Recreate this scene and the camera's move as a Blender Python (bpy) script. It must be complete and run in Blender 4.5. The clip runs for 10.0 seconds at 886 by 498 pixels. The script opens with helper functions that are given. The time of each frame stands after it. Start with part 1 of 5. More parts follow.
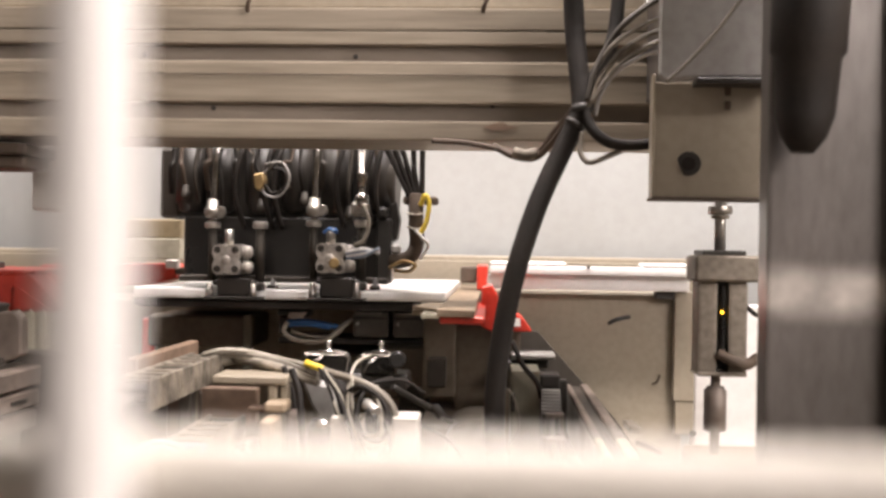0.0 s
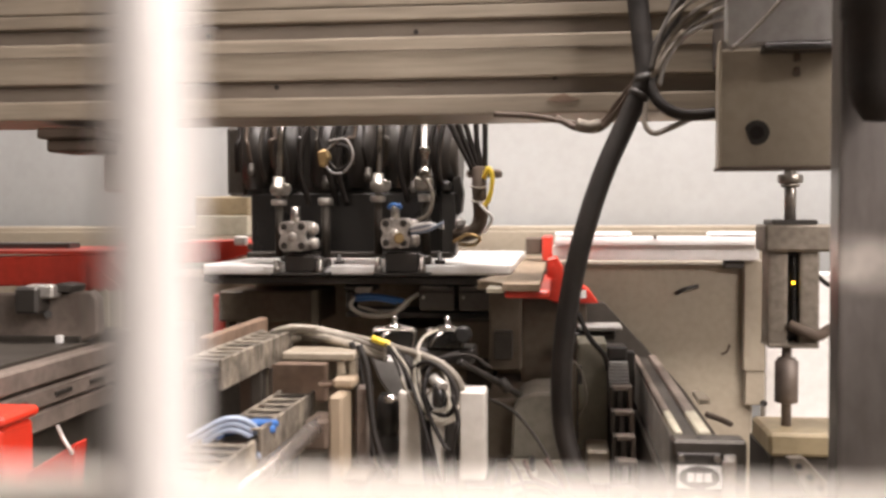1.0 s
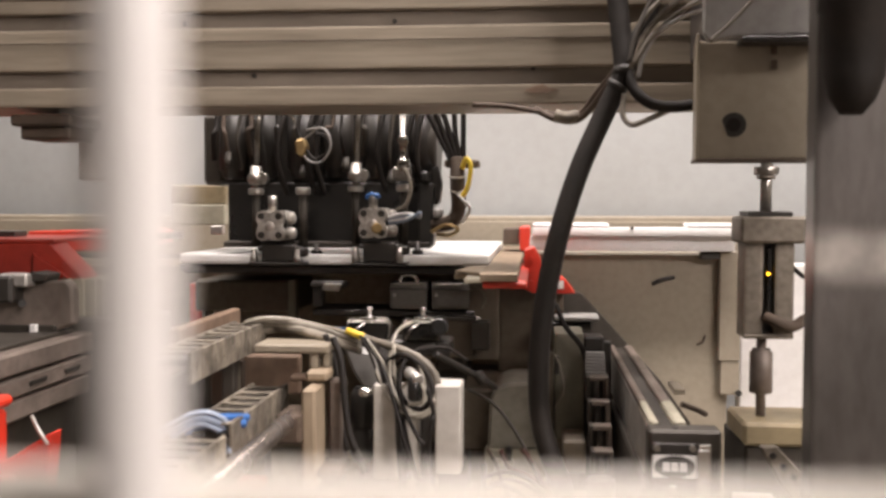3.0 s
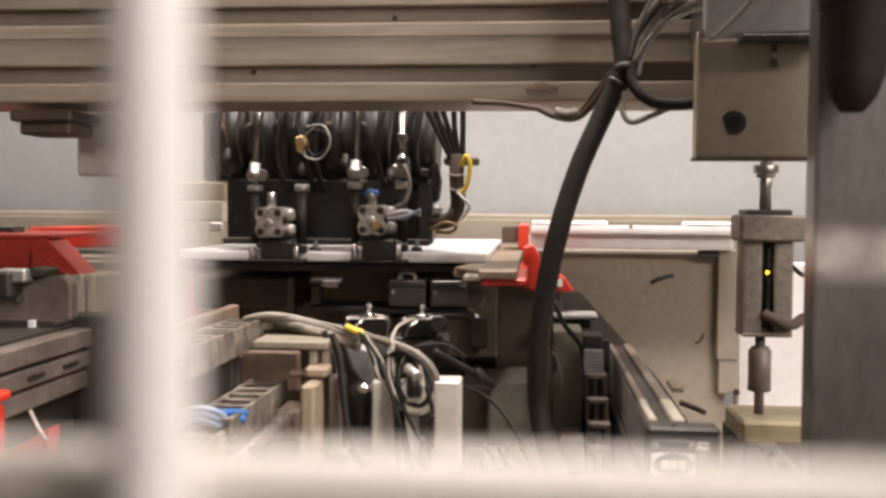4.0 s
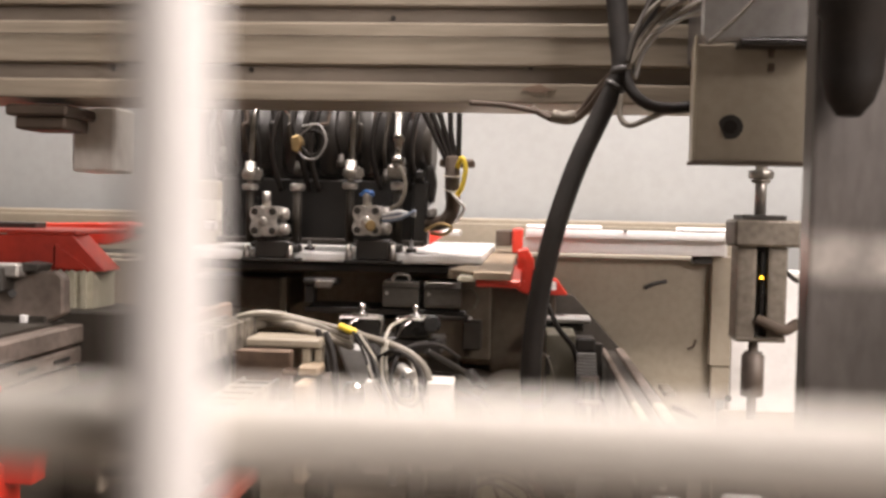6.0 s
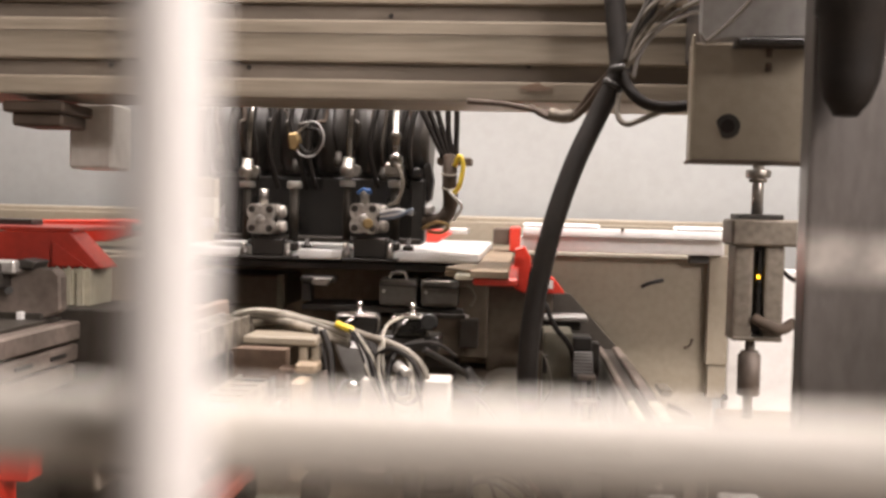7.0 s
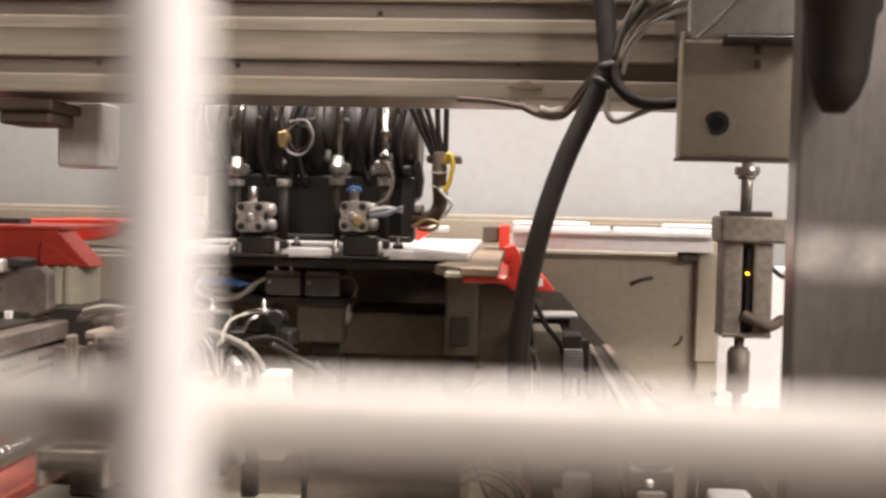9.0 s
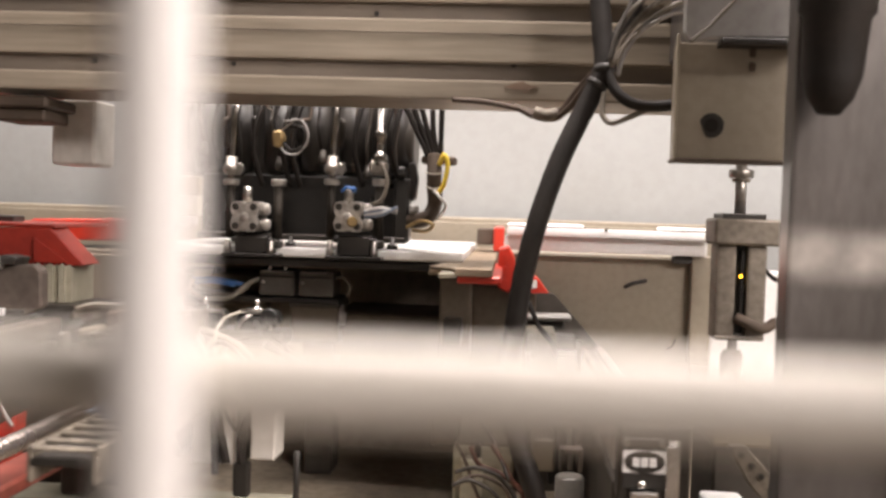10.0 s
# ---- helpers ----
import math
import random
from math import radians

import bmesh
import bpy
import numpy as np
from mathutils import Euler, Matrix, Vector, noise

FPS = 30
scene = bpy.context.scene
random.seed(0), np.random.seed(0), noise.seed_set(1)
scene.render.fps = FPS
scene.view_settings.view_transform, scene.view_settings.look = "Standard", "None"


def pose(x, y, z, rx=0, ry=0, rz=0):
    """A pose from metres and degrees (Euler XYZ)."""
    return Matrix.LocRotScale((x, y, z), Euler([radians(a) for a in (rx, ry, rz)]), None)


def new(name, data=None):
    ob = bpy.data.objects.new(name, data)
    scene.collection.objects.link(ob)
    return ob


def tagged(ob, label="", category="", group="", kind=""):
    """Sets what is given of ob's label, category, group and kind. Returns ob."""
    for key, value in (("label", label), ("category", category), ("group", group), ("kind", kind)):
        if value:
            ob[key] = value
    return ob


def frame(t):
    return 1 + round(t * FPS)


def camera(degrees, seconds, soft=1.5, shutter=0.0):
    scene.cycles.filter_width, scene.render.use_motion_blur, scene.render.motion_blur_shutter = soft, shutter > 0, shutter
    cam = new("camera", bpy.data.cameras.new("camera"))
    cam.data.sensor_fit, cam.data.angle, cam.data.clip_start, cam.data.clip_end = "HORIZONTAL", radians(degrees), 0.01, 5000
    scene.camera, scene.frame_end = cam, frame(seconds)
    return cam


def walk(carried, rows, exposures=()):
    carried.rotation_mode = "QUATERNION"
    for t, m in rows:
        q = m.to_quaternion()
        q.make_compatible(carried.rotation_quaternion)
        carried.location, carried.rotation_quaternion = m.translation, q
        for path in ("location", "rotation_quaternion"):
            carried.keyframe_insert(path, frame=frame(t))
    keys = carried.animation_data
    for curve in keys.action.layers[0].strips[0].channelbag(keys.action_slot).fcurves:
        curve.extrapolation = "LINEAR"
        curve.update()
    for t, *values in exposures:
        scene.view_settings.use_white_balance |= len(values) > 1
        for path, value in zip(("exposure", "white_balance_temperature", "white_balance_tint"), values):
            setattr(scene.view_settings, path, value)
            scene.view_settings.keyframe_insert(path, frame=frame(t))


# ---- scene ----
cam = camera(47.8, 10.0, soft=2.9, shutter=0.5)
cam.data.dof.use_dof = True
cam.data.dof.focus_distance = 1.55
cam.data.dof.aperture_fstop = 5.4
PATH = [
    (0, pose(-0.0015, 0, 1.088, 90.1978, -0.9466, 2.8599)),
    (0.2, pose(-0.0017, 0, 1.095, 90.25, -0.85, 2.95)),
    (0.3, pose(-0.002, 0, 1.097, 90.25, -0.6, 3.3)),
    (0.4, pose(-0.0026, 0, 1.1, 89.3, 0, 5.25)),
    (0.5, pose(-0.0026, 0, 1.1001, 88.8385, 0.3177, 6.0387)),
    (0.6, pose(-0.0022, 0, 1.1005, 88.5, 0.3, 6.72)),
    (0.8, pose(-0.001, 0, 1.0994, 88.34, 0.2, 6.65)),
    (1, pose(-0.0001, 0, 1.0982, 88.2869, 0.1518, 6.5862)),
    (1.5, pose(0.0006, 0, 1.0998, 87.6651, -0.1203, 6.3859)),
    (2, pose(0.0003, 0, 1.1002, 87.622, 0.0019, 5.6785)),
    (2.5, pose(0, 0, 1.1, 87.7, 0, 5.4)),
    (4, pose(-0.0037, 0, 1.096, 87.6499, -0.3814, 5.146)),
    (4.5, pose(-0.0043, 0, 1.0944, 87.9398, -0.4937, 5.1358)),
    (5, pose(-0.0065, 0, 1.0916, 87.9807, -0.6763, 4.9707)),
    (5.5, pose(-0.0071, 0, 1.0876, 88.0743, -1.0799, 4.8592)),
    (7, pose(-0.0072, 0, 1.0881, 87.9285, -1.4826, 4.5735)),
    (7.5, pose(-0.0073, 0, 1.0885, 87.8404, -1.4375, 4.3351)),
    (8, pose(-0.0075, 0, 1.0882, 87.7402, -1.3284, 4.1409)),
    (8.5, pose(-0.0077, 0, 1.088, 87.8296, -1.3658, 4.0024)),
    (9, pose(-0.0078, 0, 1.0863, 87.8839, -1.3692, 3.9642)),
    (9.5, pose(-0.0074, 0, 1.0838, 87.8997, -1.5243, 3.8311)),
    (10, pose(-0.0076, 0, 1.0806, 88.1608, -1.8565, 3.6504)),
]

walk(cam, PATH, exposures=[(0, 0.34), (0.4, 0.32), (1.0, 0.32), (1.5, 0.24), (2.0, 0.03), (2.5, 0.0), (4.0, 0.01), (4.5, 0.03), (5.0, 0.15), (7.0, 0.22), (10, 0.27)])

# ---- world and lamps ----
world = bpy.data.worlds.new("world")
scene.world = world
world.use_nodes = True
world.node_tree.nodes["Background"].inputs[0].default_value = (0.9, 0.95, 1.0, 1)
world.node_tree.nodes["Background"].inputs[1].default_value = 0.05


def area_lamp(name, x, y, z, sx, sy, watts, tilt=0, colour=(1.0, 0.885, 0.845)):
    data = bpy.data.lights.new(name, "AREA")
    data.shape, data.size, data.size_y, data.energy, data.color = "RECTANGLE", sx, sy, watts, colour
    ob = new(name, data)
    ob.location, ob.rotation_euler = (x, y, z), (radians(tilt), 0, 0)
    return ob


# Unseen lamps, added and aimed to light the machine's parts.
LAMPS = [(0.1, 2.1, 2.9, 1.5, 0.3, 20, 0), (0.1, 1.17, 2.9, 1.5, 0.3, 80, 0), (2.0, -0.2, 2.8, 2.6, 0.4, 96, 0), (2.1, -1.4, 2.5, 1.6, 0.4, 96, 38), (-1.5, 1.7, 2.9, 0.3, 1.5, 14, 0)]
for lx, ly, lz, lsx, lsy, lw, tilt in LAMPS:
    area_lamp("added_lamp", lx, ly + 0.16 * (tilt > 0), lz - 0.012 - 0.13 * (tilt > 0), lsx, lsy, lw, tilt)


# ---- materials ----
def mat(name, a, b=None, rough=0.5, metal=0.0, grain=60.0, blot=6.0, bump=0.05, grime=0.25, spec=0.5, stretch=(1, 1, 1), bump_scale=None):
    """Two colours mixed by large blotches, darkened by fine grain, with roughness and relief that vary."""
    m = bpy.data.materials.new(name)
    m.use_nodes = True
    nt = m.node_tree
    bs = nt.nodes["Principled BSDF"]
    b = b or tuple(c * 0.72 for c in a)
    tc = nt.nodes.new("ShaderNodeTexCoord")
    mp = nt.nodes.new("ShaderNodeMapping")
    mp.inputs["Scale"].default_value = stretch
    nt.links.new(tc.outputs["Object"], mp.inputs["Vector"])
    n1 = nt.nodes.new("ShaderNodeTexNoise")
    n1.inputs["Scale"].default_value, n1.inputs["Detail"].default_value = blot, 6
    n2 = nt.nodes.new("ShaderNodeTexNoise")
    n2.inputs["Scale"].default_value, n2.inputs["Detail"].default_value = grain, 4
    for n in (n1, n2):
        nt.links.new(mp.outputs[0], n.inputs["Vector"])
    ramp = nt.nodes.new("ShaderNodeValToRGB")
    ramp.color_ramp.elements[0].position, ramp.color_ramp.elements[1].position = 0.38, 0.66
    ramp.color_ramp.elements[0].color, ramp.color_ramp.elements[1].color = (*a, 1), (*b, 1)
    nt.links.new(n1.outputs["Fac"], ramp.inputs[0])
    mix = nt.nodes.new("ShaderNodeMixRGB")
    mix.blend_type = "MULTIPLY"
    mix.inputs[0].default_value = grime
    nt.links.new(ramp.outputs[0], mix.inputs[1])
    g = nt.nodes.new("ShaderNodeValToRGB")
    g.color_ramp.elements[0].position, g.color_ramp.elements[1].position = 0.32, 0.62
    g.color_ramp.elements[0].color, g.color_ramp.elements[1].color = (0.3, 0.27, 0.22, 1), (1, 1, 1, 1)
    nt.links.new(n2.outputs["Fac"], g.inputs[0])
    nt.links.new(g.outputs[0], mix.inputs[2])
    nt.links.new(mix.outputs[0], bs.inputs["Base Color"])
    rr = nt.nodes.new("ShaderNodeMapRange")
    rr.inputs["To Min"].default_value, rr.inputs["To Max"].default_value = max(0.04, rough - 0.12), min(1.0, rough + 0.15)
    nt.links.new(n1.outputs["Fac"], rr.inputs["Value"])
    nt.links.new(rr.outputs[0], bs.inputs["Roughness"])
    bs.inputs["Metallic"].default_value = metal
    bs.inputs["Specular IOR Level"].default_value = spec
    bp = nt.nodes.new("ShaderNodeBump")
    bp.inputs["Strength"].default_value, bp.inputs["Distance"].default_value = bump, 0.004
    nt.links.new(n2.outputs["Fac"], bp.inputs["Height"])
    nt.links.new(bp.outputs[0], bs.inputs["Normal"])
    return m


def glow(name, colour, strength):
    m = bpy.data.materials.new(name)
    m.use_nodes = True
    bs = m.node_tree.nodes["Principled BSDF"]
    bs.inputs["Base Color"].default_value = (*colour, 1)
    bs.inputs["Emission Color"].default_value = (*colour, 1)
    bs.inputs["Emission Strength"].default_value = strength
    return m


# Colour for walls out of view, kept dark to cut bounced light.
M_HALL = mat("low_bounce_paint", (0.34, 0.325, 0.3), (0.27, 0.255, 0.235), 0.8, grain=45, blot=2.5, bump=0.1, grime=0.2)
M_WALL = mat("painted_wall", (0.332, 0.342, 0.338), (0.292, 0.296, 0.288), 0.75, grain=45, blot=2.5, bump=0.1, grime=0.08)
# Brown so that the unseen floor throws warm light upwards.
M_FLOOR = mat("concrete_floor", (0.15, 0.115, 0.085), (0.1, 0.078, 0.058), 0.8, grain=60, blot=3, bump=0.2)
M_CEIL = mat("ceiling_paint", (0.4, 0.39, 0.37), None, 0.85, grime=0.1)
M_CREAM = mat("cream_enamel", (0.32, 0.28, 0.215), (0.26, 0.222, 0.168), 0.45, grain=90, blot=5, grime=0.15)
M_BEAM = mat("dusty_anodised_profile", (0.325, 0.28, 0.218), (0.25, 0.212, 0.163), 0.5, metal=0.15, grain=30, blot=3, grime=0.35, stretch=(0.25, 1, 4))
# Shade in the beam's grooves, painted as a darker beam colour.
M_PROFILESHADE = mat("profile_shade", (0.22, 0.185, 0.148), (0.16, 0.135, 0.108), 0.7, grain=40, blot=8, stretch=(0.3, 1, 1))
M_BLACK = mat("black_anodised", (0.021, 0.0185, 0.016), (0.036, 0.031, 0.026), 0.42, grain=120, blot=12, grime=0.2)
M_BLACKGLOSS = mat("black_lacquer", (0.012, 0.0115, 0.011), (0.024, 0.022, 0.019), 0.28, grain=120, blot=10, grime=0.2)
M_RUBBER = mat("black_rubber", (0.0105, 0.0082, 0.0066), (0.019, 0.0148, 0.0115), 0.6, grain=160, blot=14, bump=0.1, spec=0.3)
M_DARK = mat("dark_grey_steel", (0.065, 0.057, 0.047), (0.042, 0.036, 0.029), 0.5, metal=0.3, grain=80, blot=8)
M_STEEL = mat("machined_steel", (0.42, 0.4, 0.37), (0.28, 0.26, 0.23), 0.32, metal=0.9, grain=150, blot=15, grime=0.3)
M_CHROME = mat("chrome", (0.8, 0.79, 0.77), (0.65, 0.63, 0.6), 0.12, metal=1.0, grain=90, blot=20, grime=0.1, bump=0.02)
M_ALU = mat("cast_aluminium", (0.62, 0.6, 0.57), (0.46, 0.44, 0.41), 0.42, metal=0.75, grain=120, blot=18, grime=0.3)
M_CAST = mat("grey_cast_aluminium", (0.68, 0.65, 0.61), (0.36, 0.335, 0.3), 0.34, metal=0.45, grain=140, blot=40, grime=0.45, bump=0.12)
M_COLUMN = mat("brushed_steel_column", (0.19, 0.175, 0.165), (0.1, 0.092, 0.086), 0.3, metal=0.65, grain=60, blot=5, grime=0.25, stretch=(1.5, 1, 0.5))


def sheen_band(m, z_mid, z_half, colour):
    """A soft pale reflection painted into the colour at the height z_mid, uneven along its length."""
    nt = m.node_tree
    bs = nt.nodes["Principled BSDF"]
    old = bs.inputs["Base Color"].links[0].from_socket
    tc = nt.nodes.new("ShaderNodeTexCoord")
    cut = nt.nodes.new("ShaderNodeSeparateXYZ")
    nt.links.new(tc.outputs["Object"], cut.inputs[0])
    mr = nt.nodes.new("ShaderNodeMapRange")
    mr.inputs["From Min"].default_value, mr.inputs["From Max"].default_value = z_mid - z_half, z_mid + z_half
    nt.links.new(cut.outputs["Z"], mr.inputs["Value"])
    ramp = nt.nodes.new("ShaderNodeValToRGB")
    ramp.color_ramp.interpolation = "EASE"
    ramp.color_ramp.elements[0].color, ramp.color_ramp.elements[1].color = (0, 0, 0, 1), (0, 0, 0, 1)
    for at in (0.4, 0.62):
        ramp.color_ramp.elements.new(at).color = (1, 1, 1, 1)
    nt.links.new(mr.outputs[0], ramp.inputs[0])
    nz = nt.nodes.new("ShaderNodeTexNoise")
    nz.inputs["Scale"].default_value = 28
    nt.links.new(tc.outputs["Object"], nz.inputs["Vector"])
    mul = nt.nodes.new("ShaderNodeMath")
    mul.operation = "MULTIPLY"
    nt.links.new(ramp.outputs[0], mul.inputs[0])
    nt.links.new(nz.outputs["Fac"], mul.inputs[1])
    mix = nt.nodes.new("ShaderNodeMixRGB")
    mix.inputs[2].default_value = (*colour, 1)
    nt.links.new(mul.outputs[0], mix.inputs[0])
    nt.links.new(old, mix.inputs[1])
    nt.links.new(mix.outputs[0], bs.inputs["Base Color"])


# The column's reflection is painted on as a pale band.
sheen_band(M_COLUMN, 1.056, 0.034, (0.85, 0.8, 0.74))
M_RED = mat("red_enamel", (0.62, 0.045, 0.022), (0.5, 0.032, 0.018), 0.38, grain=80, blot=6, grime=0.12)
# Red enamel again, with the feed arm's shade put into the colour.
M_REDSHADE = mat("shaded_red_enamel", (0.4, 0.036, 0.02), (0.28, 0.028, 0.018), 0.42, grain=80, blot=7, grime=0.25)
M_WHITE = mat("white_melamine", (0.88, 0.87, 0.85), (0.86, 0.85, 0.83), 0.35, grain=40, blot=4, grime=0.03, bump=0.01)
M_WHITEP = mat("white_plastic", (0.84, 0.83, 0.82), (0.77, 0.76, 0.74), 0.4, grain=60, blot=7, grime=0.1)
M_WOOD = mat("brown_particle_board", (0.29, 0.22, 0.15), (0.19, 0.14, 0.095), 0.7, grain=120, blot=14, grime=0.35, stretch=(1, 0.3, 1))
M_PINE = mat("pale_wood", (0.36, 0.285, 0.2), (0.27, 0.208, 0.142), 0.65, grain=70, blot=10, grime=0.25, stretch=(1, 1, 0.25))
M_OLIVE = mat("grey_green_enamel", (0.15, 0.122, 0.088), (0.1, 0.08, 0.057), 0.5, grain=70, blot=5, grime=0.3)
M_DUST = mat("dusty_grey_plastic", (0.27, 0.235, 0.185), (0.1, 0.086, 0.068), 0.65, grain=80, blot=26, grime=0.6)
M_GREYC = mat("grey_cable", (0.22, 0.195, 0.16), (0.15, 0.135, 0.11), 0.5, grain=90, blot=15, grime=0.2)
M_PALEC = mat("pale_cable", (0.4, 0.37, 0.31), (0.28, 0.255, 0.21), 0.42, grain=90, blot=15, grime=0.2)
M_BLUE = mat("blue_hose", (0.05, 0.16, 0.42), (0.035, 0.11, 0.33), 0.35, grain=90, blot=12, grime=0.15)
M_PBLUE = mat("pale_blue_hose", (0.3, 0.36, 0.46), (0.23, 0.28, 0.37), 0.35, grain=90, blot=12, grime=0.15)
M_YELLOW = mat("yellow_sleeve", (0.75, 0.55, 0.05), (0.62, 0.45, 0.05), 0.4, grain=90, blot=12, grime=0.15)
M_BRASS = mat("brass", (0.55, 0.4, 0.2), (0.4, 0.29, 0.14), 0.4, metal=0.8, grain=90, blot=12)
# One fence coat in two tones: the bars' differing light is painted in.
M_FENCELIT = mat("fence_coat_lit", (0.59, 0.577, 0.562), (0.54, 0.522, 0.5), 0.38, grain=90, blot=15, grime=0.06)
M_FENCEDIM = mat("fence_coat_dim", (0.45, 0.425, 0.38), (0.4, 0.375, 0.33), 0.4, grain=90, blot=15, grime=0.08)
M_BROWN = mat("brown_oxide", (0.1, 0.07, 0.05), (0.06, 0.043, 0.03), 0.7, grain=60, blot=15, grime=0.3)
M_GREYB = mat("dusty_grey_steel", (0.27, 0.222, 0.19), (0.155, 0.128, 0.108), 0.5, metal=0.35, grain=70, blot=9, grime=0.35)
M_PALE = mat("pale_ivory_plastic", (0.47, 0.44, 0.34), (0.37, 0.345, 0.26), 0.5, grain=80, blot=10, grime=0.25)
M_PALEGREY = mat("pale_grey_plastic", (0.36, 0.35, 0.34), (0.28, 0.27, 0.25), 0.45, grain=80, blot=10, grime=0.25)
M_BLACKGREY = mat("charcoal_plastic", (0.15, 0.14, 0.123), (0.1, 0.092, 0.08), 0.36, grain=150, blot=12, grime=0.2)
M_BROWNBAR = mat("rusty_brown_bar", (0.24, 0.165, 0.115), (0.17, 0.115, 0.08), 0.65, grain=70, blot=14, grime=0.3)
M_LOLIVE = mat("light_grey_green_enamel", (0.2, 0.19, 0.145), (0.15, 0.14, 0.105), 0.5, grain=70, blot=6, grime=0.25)
M_PALEPLATE = mat("stained_white_plastic", (0.66, 0.63, 0.58), (0.5, 0.47, 0.42), 0.5, grain=50, blot=14, grime=0.2)
M_DARKRED = mat("dark_red_wire", (0.1, 0.035, 0.02), (0.07, 0.025, 0.016), 0.5, grain=80, blot=10)
M_PIPE = mat("dull_chrome_pipe", (0.34, 0.32, 0.3), (0.2, 0.19, 0.175), 0.18, metal=1.0, grain=90, blot=30, grime=0.3, bump=0.03)
M_BROWNRED = mat("worn_red_primer", (0.26, 0.06, 0.04), (0.17, 0.045, 0.03), 0.55, grain=80, blot=9, grime=0.3)
M_SPINDLE = mat("polished_spindle_steel", (0.58, 0.53, 0.5), (0.42, 0.375, 0.35), 0.25, metal=0.96, grain=120, blot=20, grime=0.2, bump=0.02)
M_SOOT = mat("dusty_black_steel", (0.045, 0.039, 0.033), (0.03, 0.026, 0.022), 0.55, grain=90, blot=9, grime=0.2)
# Bed enamel paled so that it bounces light into the interior.
M_BOUNCEBED = mat("bounce_pale_enamel", (0.33, 0.28, 0.21), (0.22, 0.183, 0.137), 0.8, grain=60, blot=7, grime=0.35)
M_OCHRE = mat("ochre_enamel", (0.29, 0.235, 0.14), (0.21, 0.165, 0.1), 0.5, grain=70, blot=9, grime=0.3)
M_DULLALU = mat("dull_oxidised_aluminium", (0.24, 0.21, 0.17), (0.16, 0.138, 0.11), 0.5, metal=0.45, grain=110, blot=13, grime=0.4)
M_PALEGREEN = mat("pale_grey_green_enamel", (0.25, 0.235, 0.195), (0.16, 0.148, 0.12), 0.42, grain=70, blot=7, grime=0.3)
M_TUBE = glow("added_light_diffuser", (1.0, 0.95, 0.88), 3.0)
M_LED = glow("amber_led", (1.0, 0.5, 0.02), 6.0)


# ---- mesh helpers ----
def box_bm(bm, x0, x1, y0, y1, z0, z1, bev=0.0, seg=1):
    vs = [bm.verts.new(p) for p in ((x0, y0, z0), (x1, y0, z0), (x1, y1, z0), (x0, y1, z0), (x0, y0, z1), (x1, y0, z1), (x1, y1, z1), (x0, y1, z1))]
    fs = [bm.faces.new([vs[i] for i in q]) for q in ((0, 3, 2, 1), (4, 5, 6, 7), (0, 1, 5, 4), (1, 2, 6, 5), (2, 3, 7, 6), (3, 0, 4, 7))]
    if bev:
        es = list({e for f_ in fs for e in f_.edges})
        bmesh.ops.bevel(bm, geom=es, offset=bev, segments=seg, affect="EDGES", profile=0.7)
    return bm


def box(x0, x1, y0, y1, z0, z1, bev=0.0015, seg=1):
    return box_bm(bmesh.new(), x0, x1, y0, y1, z0, z1, bev, seg)


def prism(outline, axis, a, b, bev=0.0):
    """A solid with the outline (pairs in the two other axes, in order) drawn out along the axis from a to b."""
    bm = bmesh.new()
    def at(u, v, w):
        return {"x": (w, u, v), "y": (u, w, v), "z": (u, v, w)}[axis]
    lo = [bm.verts.new(at(u, v, a)) for u, v in outline]
    hi = [bm.verts.new(at(u, v, b)) for u, v in outline]
    n = len(outline)
    fs = [bm.faces.new(lo), bm.faces.new(hi[::-1])]
    fs += [bm.faces.new((lo[i], hi[i], hi[(i + 1) % n], lo[(i + 1) % n])) for i in range(n)]
    bmesh.ops.recalc_face_normals(bm, faces=bm.faces)
    if bev:
        bmesh.ops.bevel(bm, geom=list(bm.edges), offset=bev, segments=1, affect="EDGES")
    return bm


def lathe_bm(bm, p0, p1, profile, seg=20):
    """Rings of (share along p0 to p1, radius), closed at both ends."""
    p0, p1 = Vector(p0), Vector(p1)
    d = (p1 - p0).normalized()
    u = d.orthogonal().normalized()
    v = d.cross(u)
    rings = []
    for s, r in profile:
        c = p0.lerp(p1, s)
        rings.append([bm.verts.new(c + r * (math.cos(a) * u + math.sin(a) * v)) for a in (2 * math.pi * i / seg for i in range(seg))])
    for q, w in zip(rings, rings[1:]):
        for i in range(seg):
            f_ = bm.faces.new((q[i], q[(i + 1) % seg], w[(i + 1) % seg], w[i]))
            f_.smooth = True
    bm.faces.new(rings[0][::-1])
    bm.faces.new(rings[-1])
    return bm


def rod(p0, p1, r, seg=20, chamfer=0.0):
    n = (Vector(p1) - Vector(p0)).length
    c = min(chamfer / n, 0.4) if chamfer else 0
    prof = [(0, r - chamfer), (c, r), (1 - c, r), (1, r - chamfer)] if c else [(0, r), (1, r)]
    return lathe_bm(bmesh.new(), p0, p1, prof, seg)


def curve_points(pts, steps=8):
    """A smooth line through the points."""
    pts = [Vector(p) for p in pts]
    q = [2 * pts[0] - pts[1]] + pts + [2 * pts[-1] - pts[-2]]
    out = []
    for i in range(1, len(q) - 2):
        a, b, c, d = q[i - 1:i + 3]
        for k in range(steps):
            t = k / steps
            out.append(0.5 * (2 * b + (c - a) * t + (2 * a - 5 * b + 4 * c - d) * t * t + (3 * b - a - 3 * c + d) * t ** 3))
    return out + [pts[-1]]


